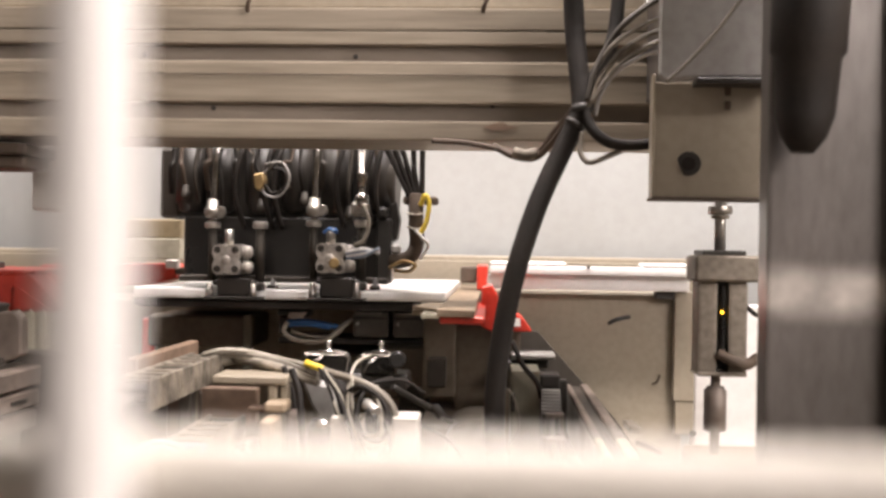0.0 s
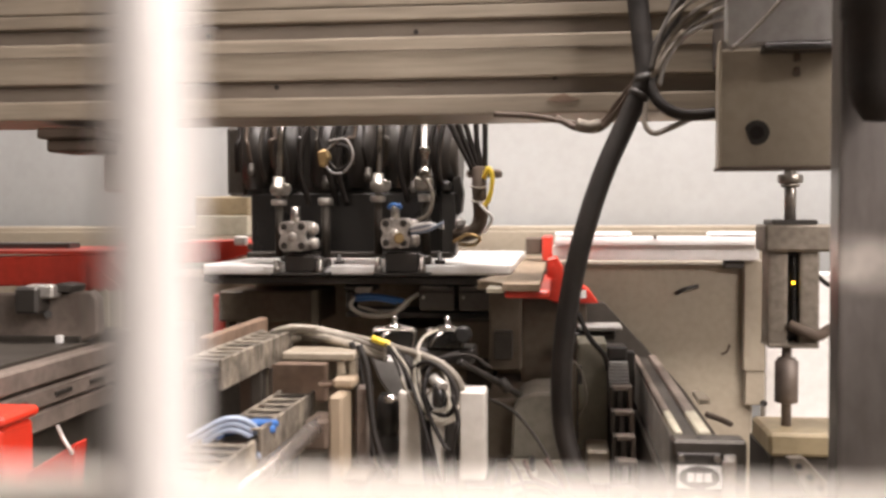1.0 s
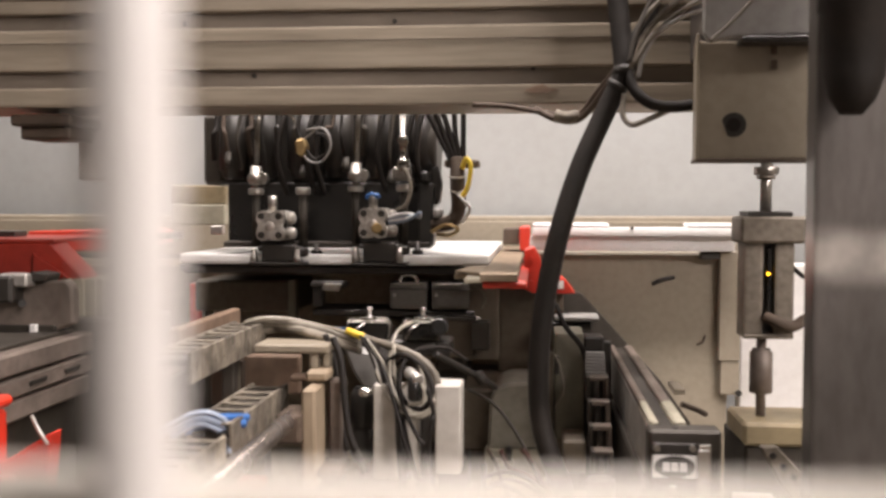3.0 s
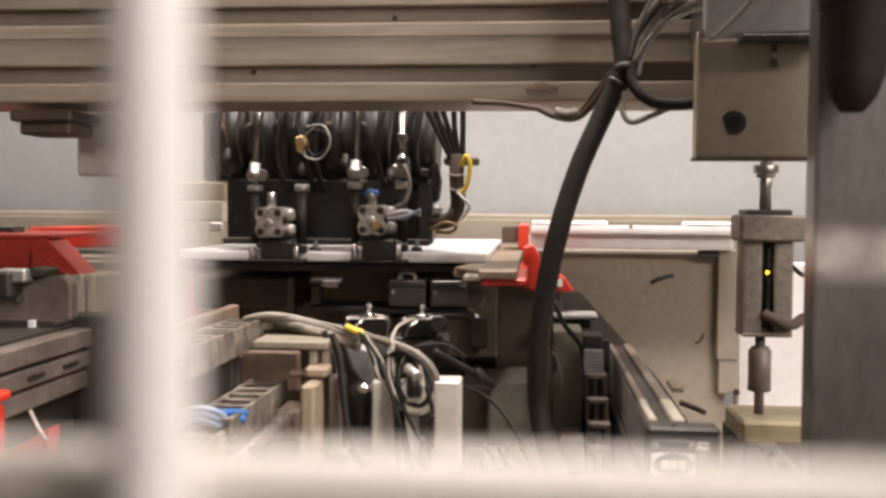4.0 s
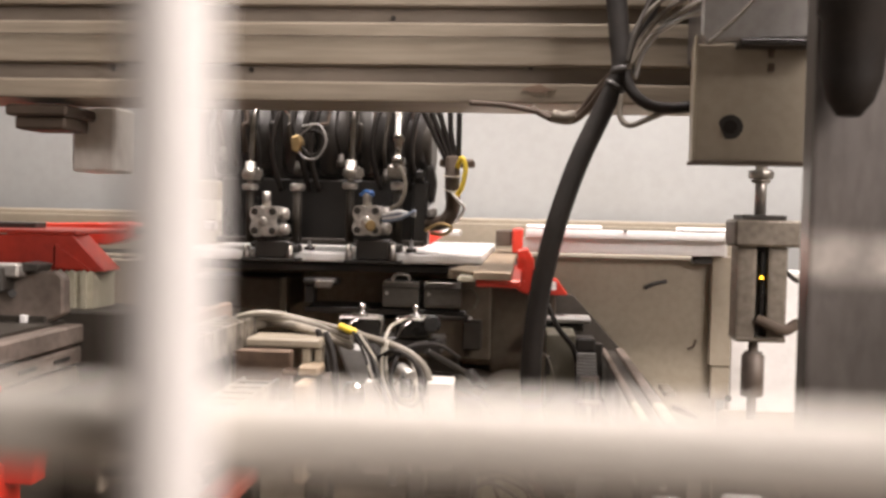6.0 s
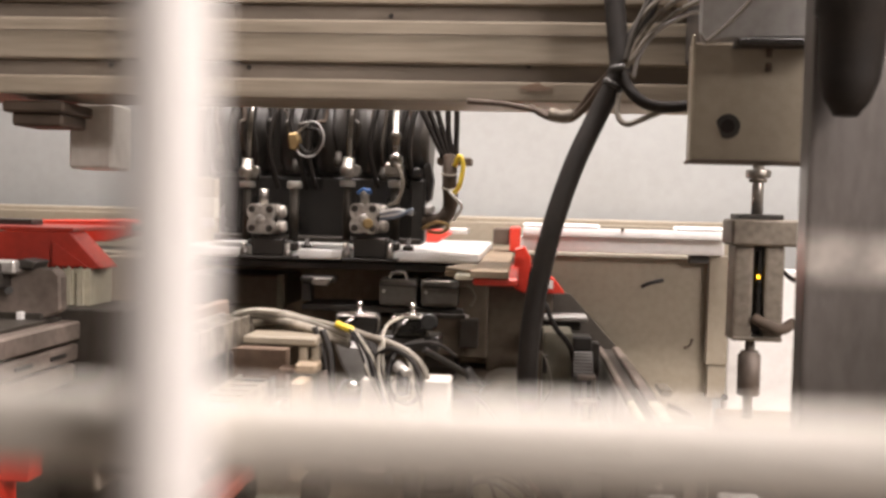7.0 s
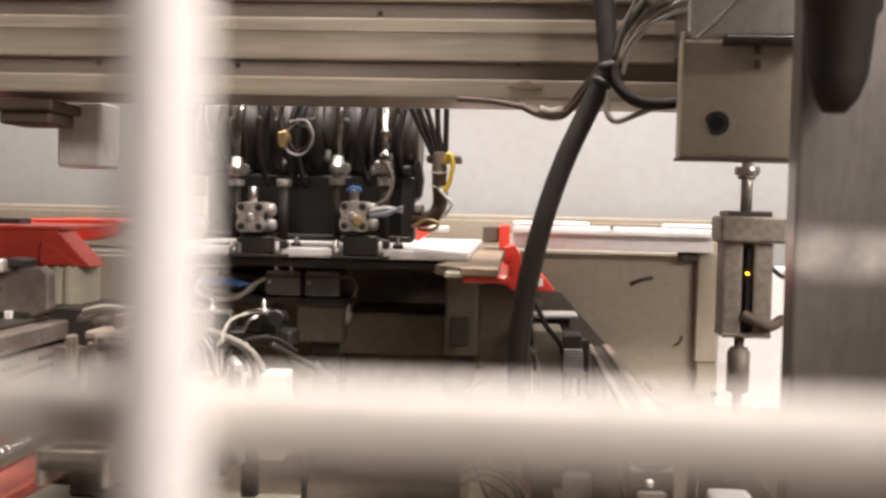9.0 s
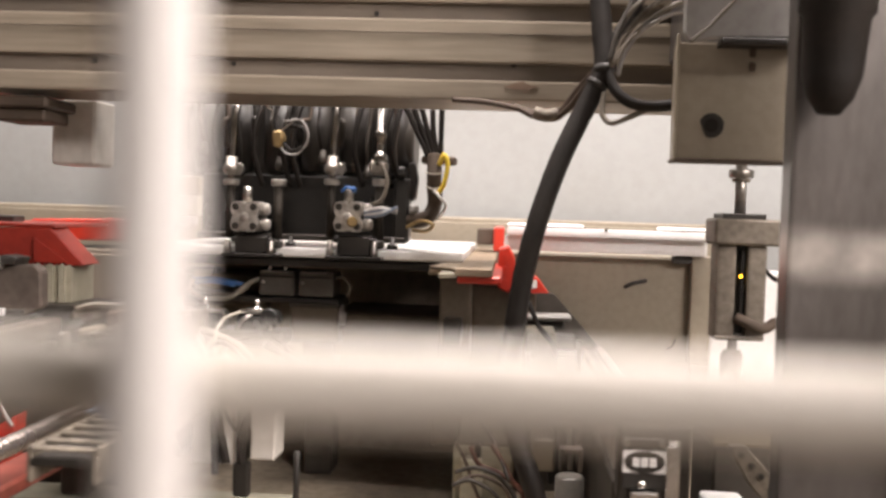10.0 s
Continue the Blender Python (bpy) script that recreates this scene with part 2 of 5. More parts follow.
def tube_bm(bm, pts, r, seg=10, steps=8, ridge=0.0):
    line = curve_points(pts, steps)
    if ridge:
        fine = []
        for a, b in zip(line, line[1:]):
            n = max(2, round((b - a).length / 0.003))
            fine += [a.lerp(b, k / n) for k in range(n)]
        line = fine + [line[-1]]
    u = None
    rings = []
    for i, c in enumerate(line):
        d = (line[min(i + 1, len(line) - 1)] - line[max(i - 1, 0)]).normalized()
        u = d.orthogonal().normalized() if u is None else (u - d * u.dot(d)).normalized()
        v = d.cross(u)
        rr = r * (1 + (ridge if i % 2 else -ridge))
        rings.append([bm.verts.new(c + rr * (math.cos(a) * u + math.sin(a) * v)) for a in (2 * math.pi * k / seg for k in range(seg))])
    for q, w in zip(rings, rings[1:]):
        for i in range(seg):
            f_ = bm.faces.new((q[i], q[(i + 1) % seg], w[(i + 1) % seg], w[i]))
            f_.smooth = True
    bm.faces.new(rings[0][::-1])
    bm.faces.new(rings[-1])
    return bm


def tube(pts, r, seg=10, steps=8, ridge=0.0):
    return tube_bm(bmesh.new(), pts, r, seg, steps, ridge)


def thing(name, base, label, category, group="", kind=""):
    ob = new(name)
    ob.empty_display_size = 0.05
    ob.location = base
    return tagged(ob, label, category, group, kind)


def home(ob):
    """Where an object of this file stands, through its parents."""
    p = Vector(ob.location)
    while ob.parent:
        ob = ob.parent
        p = p + Vector(ob.location)
    return p


def part(name, bm, material, parent, label=""):
    """One mesh under a thing or a part; the mesh is given in the world's metres."""
    bm.transform(Matrix.Translation(-home(parent)))
    me = bpy.data.meshes.new(name)
    bm.to_mesh(me)
    bm.free()
    me.materials.append(material)
    ob = new(name, me)
    ob.parent = parent
    return tagged(ob, label)


def single(name, bm, material, label, category, kind="", group=""):
    """A thing or a piece of the setting that is one mesh, with its origin at its base."""
    lo = [min(v.co[i] for v in bm.verts) for i in range(3)]
    hi = [max(v.co[i] for v in bm.verts) for i in range(3)]
    base = Vector(((lo[0] + hi[0]) / 2, (lo[1] + hi[1]) / 2, lo[2]))
    bm.transform(Matrix.Translation(-base))
    me = bpy.data.meshes.new(name)
    bm.to_mesh(me)
    bm.free()
    me.materials.append(material)
    ob = new(name, me)
    ob.location = base
    return tagged(ob, label, category, group, kind)


# ---- the hall ----
single("floor", box(-4, 4, -3, 3.2, -0.1, 0, 0), M_FLOOR, "unseen concrete floor, browned to warm the bounced light", "floor", "structure")
single("wall_north", box(-4, 4, 2.55, 2.75, 0, 3.2, 0), M_WALL, "off-white painted wall behind the machine", "wall", "structure")
# Three walls and a ceiling out of view, added to limit bounced light.
single("wall_south", box(-4, 4, -3.2, -3, 0, 3.2, 0), M_HALL, "unseen grey wall, darkened to cut bounced light", "wall", "structure")
single("wall_west", box(-4.2, -4, -3, 2.55, 0, 3.2, 0), M_HALL, "unseen grey wall, darkened to cut bounced light", "wall", "structure")
single("wall_east", box(4, 4.2, -3, 2.55, 0, 3.2, 0), M_HALL, "unseen grey wall, darkened to cut bounced light", "wall", "structure")
single("ceiling", box(-4.2, 4.2, -3.2, 2.75, 3.2, 3.3, 0), M_CEIL, "unseen grey ceiling, darkened to cut bounced light", "ceiling", "structure")
# Fittings made up for the added lamps, all out of view.
for lx, ly, lz, lsx, lsy, lw, tilt in LAMPS:
    cl = thing("added_light", (lx, ly, lz), "added ceiling light out of view, long white diffuser switched on", "lamp", "ceiling lights")
    part("diffuser", box(lx - lsx / 2, lx + lsx / 2, ly - lsy / 2, ly + lsy / 2, lz, lz + 0.03, 0.004), M_TUBE, cl)
    part("housing", box(lx - lsx / 2 - 0.02, lx + lsx / 2 + 0.02, ly - lsy / 2 - 0.02, ly + lsy / 2 + 0.02, lz + 0.03, 3.2, 0.004), M_WHITEP, cl)

# ---- safety fence close before the camera ----
FX, FY, FZ = -0.0508, 0.12, 1.0574
fence = thing("safety_fence", (FX, FY, 0), "white powder-coated welded bar safety fence before the machine", "fence")
for i in range(-9, 10):
    part("upright_bar", rod((FX + 0.14 * i, FY, 0.05), (FX + 0.14 * i, FY, 2.0), 0.0056, 24), M_FENCELIT, fence)
for k in range(-6, 6):
    part("cross_bar", rod((FX - 1.3, FY + 0.0116, FZ + 0.16 * k), (FX + 1.3, FY + 0.0116, FZ + 0.16 * k), 0.006, 28), M_FENCEDIM, fence)
for sx in (-1.3, 1.3):
    part("post", box(FX + sx - 0.02, FX + sx + 0.02, FY - 0.02, FY + 0.02, 0, 2.02, 0.003), M_FENCEDIM, fence)

# ---- rear of the machine ----
rear = thing("rear_guide", (0.2, 2.42, 0), "beige enamelled rear guide rail along the white wall", "machine part")
part("ledge", box(-2.2, 0.5, 2.36, 2.5, 0.985, 1.082, 0.004), M_CREAM, rear)
part("lip", box(-2.2, 0.5, 2.345, 2.36, 0.985, 1.07, 0.002), M_CREAM, rear)
for lx in (-1.6, -0.2, 0.4):
    part("leg", box(lx - 0.03, lx + 0.03, 2.38, 2.46, 0, 0.985, 0.003), M_CREAM, rear)

cab = thing("machine_cabinet", (0.2, 1.9, 0), "cream enamelled machine cabinet with scratched front panel", "cabinet")
part("front_panel", box(-0.02, 0.335, 1.78, 2.2, 0, 1.022, 0.004), M_CREAM, cab)
part("corner_post", box(0.3163, 0.3525, 1.76, 1.84, 0.8362, 1.026), M_CREAM, cab)
part("corner_leg", box(0.3199, 0.3525, 1.762, 1.83, 0.7768, 0.8359), M_CREAM, cab)
slot = part("handle_slot", tube([(0.2045, 1.778, 0.9671), (0.2176, 1.774, 0.9745), (0.2415, 1.778, 0.9803)], 0.0035, 8), M_BLACK, cab)
# White panel added to brighten the wall area beside the cabinet.
part("brightening_panel", box(0.372, 0.9, 1.86, 1.9, 0, 1.0, 0.003), M_WHITEP, cab, "white panel added before the dim lower wall")
part("scratch", tube([(0.2816, 1.779, 0.8614), (0.2911, 1.778, 0.8666), (0.296, 1.779, 0.8785)], 0.0022, 6), M_BROWN, cab)
part("stop_block", box(0.283, 0.3154, 1.755, 1.78, 1.0125, 1.0261), M_BLACK, cab)
part("bolt", rod((0.3485, 1.75, 0.7821), (0.3515, 1.765, 0.7794), 0.006, 10), M_BLACK, cab)

rail = thing("white_rail", (0.17, 1.72, 1.02), "white plastic guide rail on top of the cream cabinet", "rail")
part("lower_strip", box(-0.0106, 0.3374, 1.735, 1.779, 1.027, 1.0526, 0.006, 2), M_WHITEP, rail)
part("upper_strip", box(-0.0069, 0.3377, 1.712, 1.77, 1.0532, 1.0675, 0.005, 2), M_WHITEP, rail)
part("cap", box(-0.007, 0.1247, 1.714, 1.77, 1.0673, 1.075, 0.004), M_WHITEP, rail)
part("cap", box(0.2525, 0.3362, 1.714, 1.77, 1.0677, 1.0753, 0.004), M_WHITEP, rail)
part("screw", rod((0.1607, 1.705, 1.0667), (0.1616, 1.715, 1.0665), 0.003, 8), M_DARK, rail)

# ---- bed under the workpiece ----
bed = thing("machine_bed", (-0.5, 2.0, 0), "dark steel machine bed with grey-green enamelled housings", "machine")
part("table", box(-0.6, -0.115, 1.64, 2.28, 0.993, 1.006, 0.002), M_SOOT, bed, "black slide table under the panel")
part("front_rail", box(-0.5855, -0.1249, 1.625, 1.66, 0.9907, 1.0028), M_SOOT, bed)
part("back_plate", box(-1.6, -0.02, 1.95, 2.2, 0, 0.985, 0.003), M_BOUNCEBED, bed)
part("inner_box", box(-0.63, -0.44, 1.8, 1.95, 0.908, 0.966, 0.004), M_OLIVE, bed)
part("stay_post", box(-0.446, -0.432, 1.77, 1.795, 0.872, 0.971, 0.002), M_LOLIVE, bed)
part("side_housing", box(-0.0622, 0.0464, 1.66, 1.98, 0.6948, 0.9689, 0.006, 2), M_OLIVE, bed)
part("motor_cover", prism([(-0.0696, 0.7454), (-0.0664, 0.8186), (-0.055, 0.836), (-0.0383, 0.8431), (-0.0103, 0.8441), (0.012, 0.84), (0.012, 0.7454)], "y", 1.46, 1.6, 0.004), M_PALEGREEN, bed, "pale grey-green enamelled motor cover")
part("terminal_block", box(-0.074, 0.0137, 1.46, 1.49, 0.62, 0.7456, 0.003), M_PALE, bed)
part("terminal_step", box(-0.062, -0.03, 1.43, 1.46, 0.62, 0.733, 0.003), M_PALE, bed)
part("dark_sleeve", rod((0.0855, 1.3, 0.62), (0.0855, 1.3, 0.75), 0.019, 20, 0.003), M_BLACKGREY, bed)
part("terminal_cap", box(-0.0425, -0.0335, 1.44, 1.459, 0.728, 0.752, 0.002), M_BLACK, bed)
part("cover_block", box(-0.1108, -0.0424, 1.5, 1.75, 0.7323, 0.827, 0.004), M_OLIVE, bed)
part("gusset", prism([(0.02, 0.967), (0.0776, 0.955), (0.21, 0.81), (0.26, 0.74), (0.26, 0.2), (0.02, 0.2)], "y", 1.7, 1.74), M_DARK, bed)
part("sub_frame", box(-0.1124, -0.06, 1.62, 1.7, 0.8515, 0.9807, 0.003), M_OLIVE, bed)
part("sub_block", box(-0.1024, -0.0737, 1.58, 1.62, 0.8738, 0.9189, 0.002), M_DARK, bed)
part("bracket", box(-0.3056, -0.1115, 1.72, 1.95, 0.8344, 0.9075, 0.003), M_OLIVE, bed)
part("plinth", box(-1.6, 0.6, 1.05, 1.98, 0, 0.62, 0.004), M_BOUNCEBED, bed, "grey-green plinth, paled to bounce light under the table")
part("cross_beam", box(0.0309, 0.1014, 1.6, 1.65, 0.9201, 0.9291, 0.003), M_PALEGREY, bed)
part("slot_bar", box(0.0131, 0.0919, 1.62, 1.7, 0.9048, 0.9158, 0.003), M_BLACK, bed)
part("green_housing", box(0.0286, 0.0723, 1.5, 1.6, 0.7523, 0.9125, 0.004, 2), M_LOLIVE, bed)
part("cream_foot", box(0.0403, 0.0722, 1.42, 1.5, 0.7224, 0.7694, 0.003), M_CREAM, bed)
part("hinge", box(0.0282, 0.0349, 1.488, 1.5, 0.853, 0.8801, 0.001), M_BLACK, bed)
part("fin", box(0.1984, 0.2144, 1.45, 1.52, 0.8327, 0.8409, 0.001), M_CREAM, bed)
part("stay", tube([(0.201, 1.4, 0.8294), (0.2218, 1.4, 0.8219), (0.2382, 1.42, 0.8118)], 0.004, 8), M_BROWN, bed)

post = thing("red_post", (-0.66, 1.9, 0), "red enamelled upright post with a cream edge", "post")
part("upright", box(-0.6588, -0.6344, 1.85, 1.9, 0.8082, 0.9545, 0.002), M_RED, post)
part("edge", box(-0.6332, -0.6266, 1.85, 1.9, 0.8085, 0.9601, 0.001), M_CREAM, post)
part("foot", box(-0.72, -0.6, 1.83, 1.92, 0, 0.8, 0.002), M_DARK, post)

# ---- work pieces ----
single("melamine_board", box(-0.586, -0.0755, 1.6, 2.3, 1.0075, 1.0248, 0.0075, 4), M_WHITE, "white melamine-faced panel lying on the machine table", "panel")
wb = thing("wooden_board", (-0.0527, 1.32, 1.0059), "brown raw particle board strip beside the white panel", "board")
part("strip", box(-0.0735, -0.024, 1.3, 2.27, 1.004, 1.0137, 0.0008), M_WOOD, wb)
part("batten", box(-0.119, -0.0888, 1.46, 1.59, 0.9951, 1.0035), M_PINE, wb)
part("wedge", prism([(-0.119, 1.47), (-0.0745, 1.4), (-0.0745, 1.585), (-0.104, 1.585)], "z", 1.0037, 1.0082, 0.0006), M_PINE, wb, "pale splintered wooden wedge")
part("shim", box(-0.0985, -0.0742, 1.36, 1.44, 0.9972, 1.0036, 0.0006), M_PALE, wb)

# ---- red clamp at the panel's end ----
clamp = thing("red_clamp", (-0.0101, 1.66, 0.9595), "red enamelled clamp bracket bolted to the machine bed", "clamp")
part("upright_plate", prism([(-0.0189, 1.6, 1.0323)[::2], (-0.0028, 1.6, 1.0369)[::2], (0.0081, 1.6, 1.0171)[::2], (0.01, 1.6, 0.9828)[::2], (-0.0025, 1.6, 0.961)[::2], (-0.0187, 1.6, 0.969)[::2]], "y", 1.62, 1.7, 0.002), M_RED, clamp)
part("arm", box(-0.0701, -0.0117, 1.31, 1.72, 0.9941, 1.0037, 0.002), M_RED, clamp)
part("tip", prism([(-0.0007, 1.62, 0.9602)[::2], (0.0645, 1.62, 0.9626)[::2], (0.0482, 1.62, 0.9844)[::2], (0.0045, 1.62, 1.0088)[::2]], "y", 1.62, 1.68, 0.002), M_RED, clamp)
part("stop", box(-0.0654, -0.0328, 2, 2.1, 1.0278, 1.0605, 0.003), M_BROWN, clamp)
part("stop_face", box(-0.0324, -0.0113, 1.98, 2.1, 1.0152, 1.0643, 0.003), M_RED, clamp)
part("label", box(0.0301, 0.0445, 1.618, 1.622, 0.9707, 0.9835, 0), M_WHITEP, clamp)
for bx, by, bz in [(-0.0091, 1.612, 1.02), (-0.009, 1.612, 1), (-0.0089, 1.612, 0.98)]:
    part("bolt", rod((bx, by, bz), (bx, by + 0.015, bz), 0.0045, 8), M_RED, clamp)

# ---- gantry beam ----
beam = thing("gantry_beam", (0, 1.42, 1.24), "dusty beige aluminium profile gantry beam with long grooves", "beam")
BZ = 1.2395
def beam_strip(name, z0, z1, y0, y1, m, bev=0.003):
    return part(name, box(-2.6, 1.6, y0, y1, z0, z1, bev, 2), m, beam)
beam_strip("lower_web", BZ, BZ + 0.0265, 1.35, 1.49, M_BEAM)
beam_strip("lower_groove", BZ + 0.0265, BZ + 0.0495, 1.361, 1.49, M_PROFILESHADE, 0.001)
beam_strip("middle_web", BZ + 0.0495, BZ + 0.107, 1.35, 1.49, M_BEAM)
beam_strip("upper_groove", BZ + 0.107, BZ + 0.129, 1.361, 1.49, M_PROFILESHADE, 0.001)
beam_strip("upper_web", BZ + 0.129, BZ + 0.148, 1.35, 1.49, M_BEAM)
beam_strip("top_flange", BZ + 0.1485, BZ + 0.18, 1.3495, 1.49, M_BEAM)
for gz in (0.088,):
    part("bead", box(-2.6, 1.6, 1.3485, 1.351, BZ + gz, BZ + gz + 0.0012, 0), M_PROFILESHADE, beam)
for bx in (-2.5, 1.5):
    part("portal_leg", box(bx - 0.06, bx + 0.06, 1.36, 1.48, 0, BZ, 0.005), M_CREAM, beam)
part("top_plate", box(-0.75, 0.2, 1.36, 1.47, BZ + 0.18, BZ + 0.3, 0.004), M_CREAM, beam)
for bx, bz in [(-0.3891, 1.2818), (-0.0055, 1.2885), (-0.585, 1.2819), (-0.1935, 1.3536), (-0.4864, 1.3548)]:
    part("groove_bolt", rod((bx, 1.358, bz), (bx, 1.364, bz), 0.0035, 10), M_BLACK, beam)
part("dirt_stain", prism([(-0.0167, 1.35, 1.2579)[::2], (-0.0032, 1.35, 1.263)[::2], (0.0074, 1.35, 1.2659)[::2], (0.0164, 1.35, 1.2605)[::2], (0.0284, 1.35, 1.2582)[::2], (0.0134, 1.35, 1.2538)[::2], (-0.0046, 1.35, 1.254)[::2]], "y", 1.3488, 1.351), M_BROWNBAR, beam)
for hx in (-0.335, -0.015):
    part("hook", tube([(hx - 0.005, 1.343, BZ + 0.172), (hx - 0.002, 1.335, BZ + 0.183), (hx + 0.006, 1.338, BZ + 0.2)], 0.003, 8), M_BROWN, beam)

bracket = thing("slide_bracket", (-0.7057, 1.4, 1.1986), "dark brown slide bracket under the gantry beam", "bracket")
part("shoe", box(-0.7436, -0.6535, 1.36, 1.46, 1.2149, 1.2309, 0.003), M_BROWN, bracket)
part("foot", box(-0.7341, -0.6602, 1.37, 1.45, 1.1965, 1.2157, 0.003), M_BROWN, bracket)
part("pillar", box(-0.7104, -0.6421, 1.5, 1.58, 1.1421, 1.2435, 0.004), M_PALEPLATE, bracket)

# ---- black machining head ----
head = thing("drilling_head", (-0.3454, 1.65, 1.0337), "black drilling head with pneumatic cylinders, fittings and hoses", "machine head")
part("front_plate", box(-0.5156, -0.1728, 1.64, 1.665, 1.0416, 1.1422, 0.003), M_BLACKGLOSS, head)
part("base_bar", box(-0.5111, -0.1695, 1.6, 1.655, 1.0349, 1.0449, 0.002), M_DARK, head)
part("upper_body", box(-0.5449, -0.1722, 1.666, 1.82, 1.1384, 1.3107, 0.004), M_BLACK, head)
for mx in [-0.5091, -0.4582, -0.3902, -0.3322, -0.2632, -0.1966]:
    part("motor", lathe_bm(bmesh.new(), (mx, 1.66, 1.148), (mx, 1.66, 1.265), [(0, 0.014), (0.03, 0.021), (0.12, 0.023), (0.14, 0.0265), (1, 0.0265)], 22), M_BLACK, head)
part("side_drum", rod((-0.2254, 1.7, 1.2053), (-0.1645, 1.7, 1.205), 0.0603, 32, 0.006), M_DARK, head)
part("drum_face", box(-0.2, -0.1655, 1.655, 1.69, 1.168, 1.262, 0.008, 2), M_DARK, head)
random.seed(5)
for k in range(16):
    hx = -0.535 + 0.0226 * k + random.uniform(-0.006, 0.006)
    hz = random.uniform(1.145, 1.19)
    part("down_hose", tube([(hx, 1.625, hz), (hx + random.uniform(-0.006, 0.006), 1.612, hz + 0.04), (hx + random.uniform(-0.008, 0.008), 1.618, 1.235), (hx + random.uniform(-0.01, 0.01), 1.63, 1.285)], random.choice((0.0028, 0.0036, 0.0048)), 8), random.choice((M_RUBBER, M_BLACKGLOSS, M_DARK, M_BROWN)), head)
    if k % 3 == 1:
        part("hose_nut", lathe_bm(bmesh.new(), (hx, 1.62, hz - 0.012), (hx, 1.622, hz + 0.012), [(0, 0.0055), (0.2, 0.0075), (0.6, 0.0075), (0.65, 0.0055), (1, 0.0055)], 8), M_DARK, head)
part("bright_clip", tube([(-0.405, 1.6, 1.262), (-0.398, 1.596, 1.25), (-0.392, 1.6, 1.243)], 0.002, 8), M_CHROME, head)
part("cable_tie", tube([(-0.139, 1.588, 1.15), (-0.125, 1.576, 1.147), (-0.112, 1.588, 1.15)], 0.0016, 8), M_PALEC, head)
part("cable_tie", tube([(-0.138, 1.588, 1.128), (-0.124, 1.576, 1.124), (-0.111, 1.588, 1.128)], 0.0016, 8), M_PALEC, head)
part("lug", box(-0.1915, -0.1658, 1.61, 1.66, 1.0363, 1.142, 0.004), M_BLACKGLOSS, head)
part("lug_cap", box(-0.188, -0.172, 1.605, 1.64, 1.142, 1.16, 0.004), M_BLACKGLOSS, head)
part("lug_ear", prism([(-0.172, 1.1), (-0.158, 1.108), (-0.154, 1.14), (-0.16, 1.17), (-0.172, 1.165)], "y", 1.63, 1.66, 0.002), M_BLACK, head)
part("left_drum", box(-0.5643, -0.5288, 1.66, 1.76, 1.1384, 1.258, 0.006), M_DARK, head)
rp = part("rear_plate", box(-0.7113, -0.6015, 1.9, 1.95, 1.1065, 1.1441, 0.003), M_OCHRE, head, "ochre enamelled plate with a pale lower half")
part("lower_half", box(-0.709, -0.603, 1.895, 1.95, 1.0669, 1.1062, 0.002), M_PALE, rp)
part("latch", box(-0.628, -0.602, 1.884, 1.9, 1.048, 1.066, 0.003), M_ALU, rp)
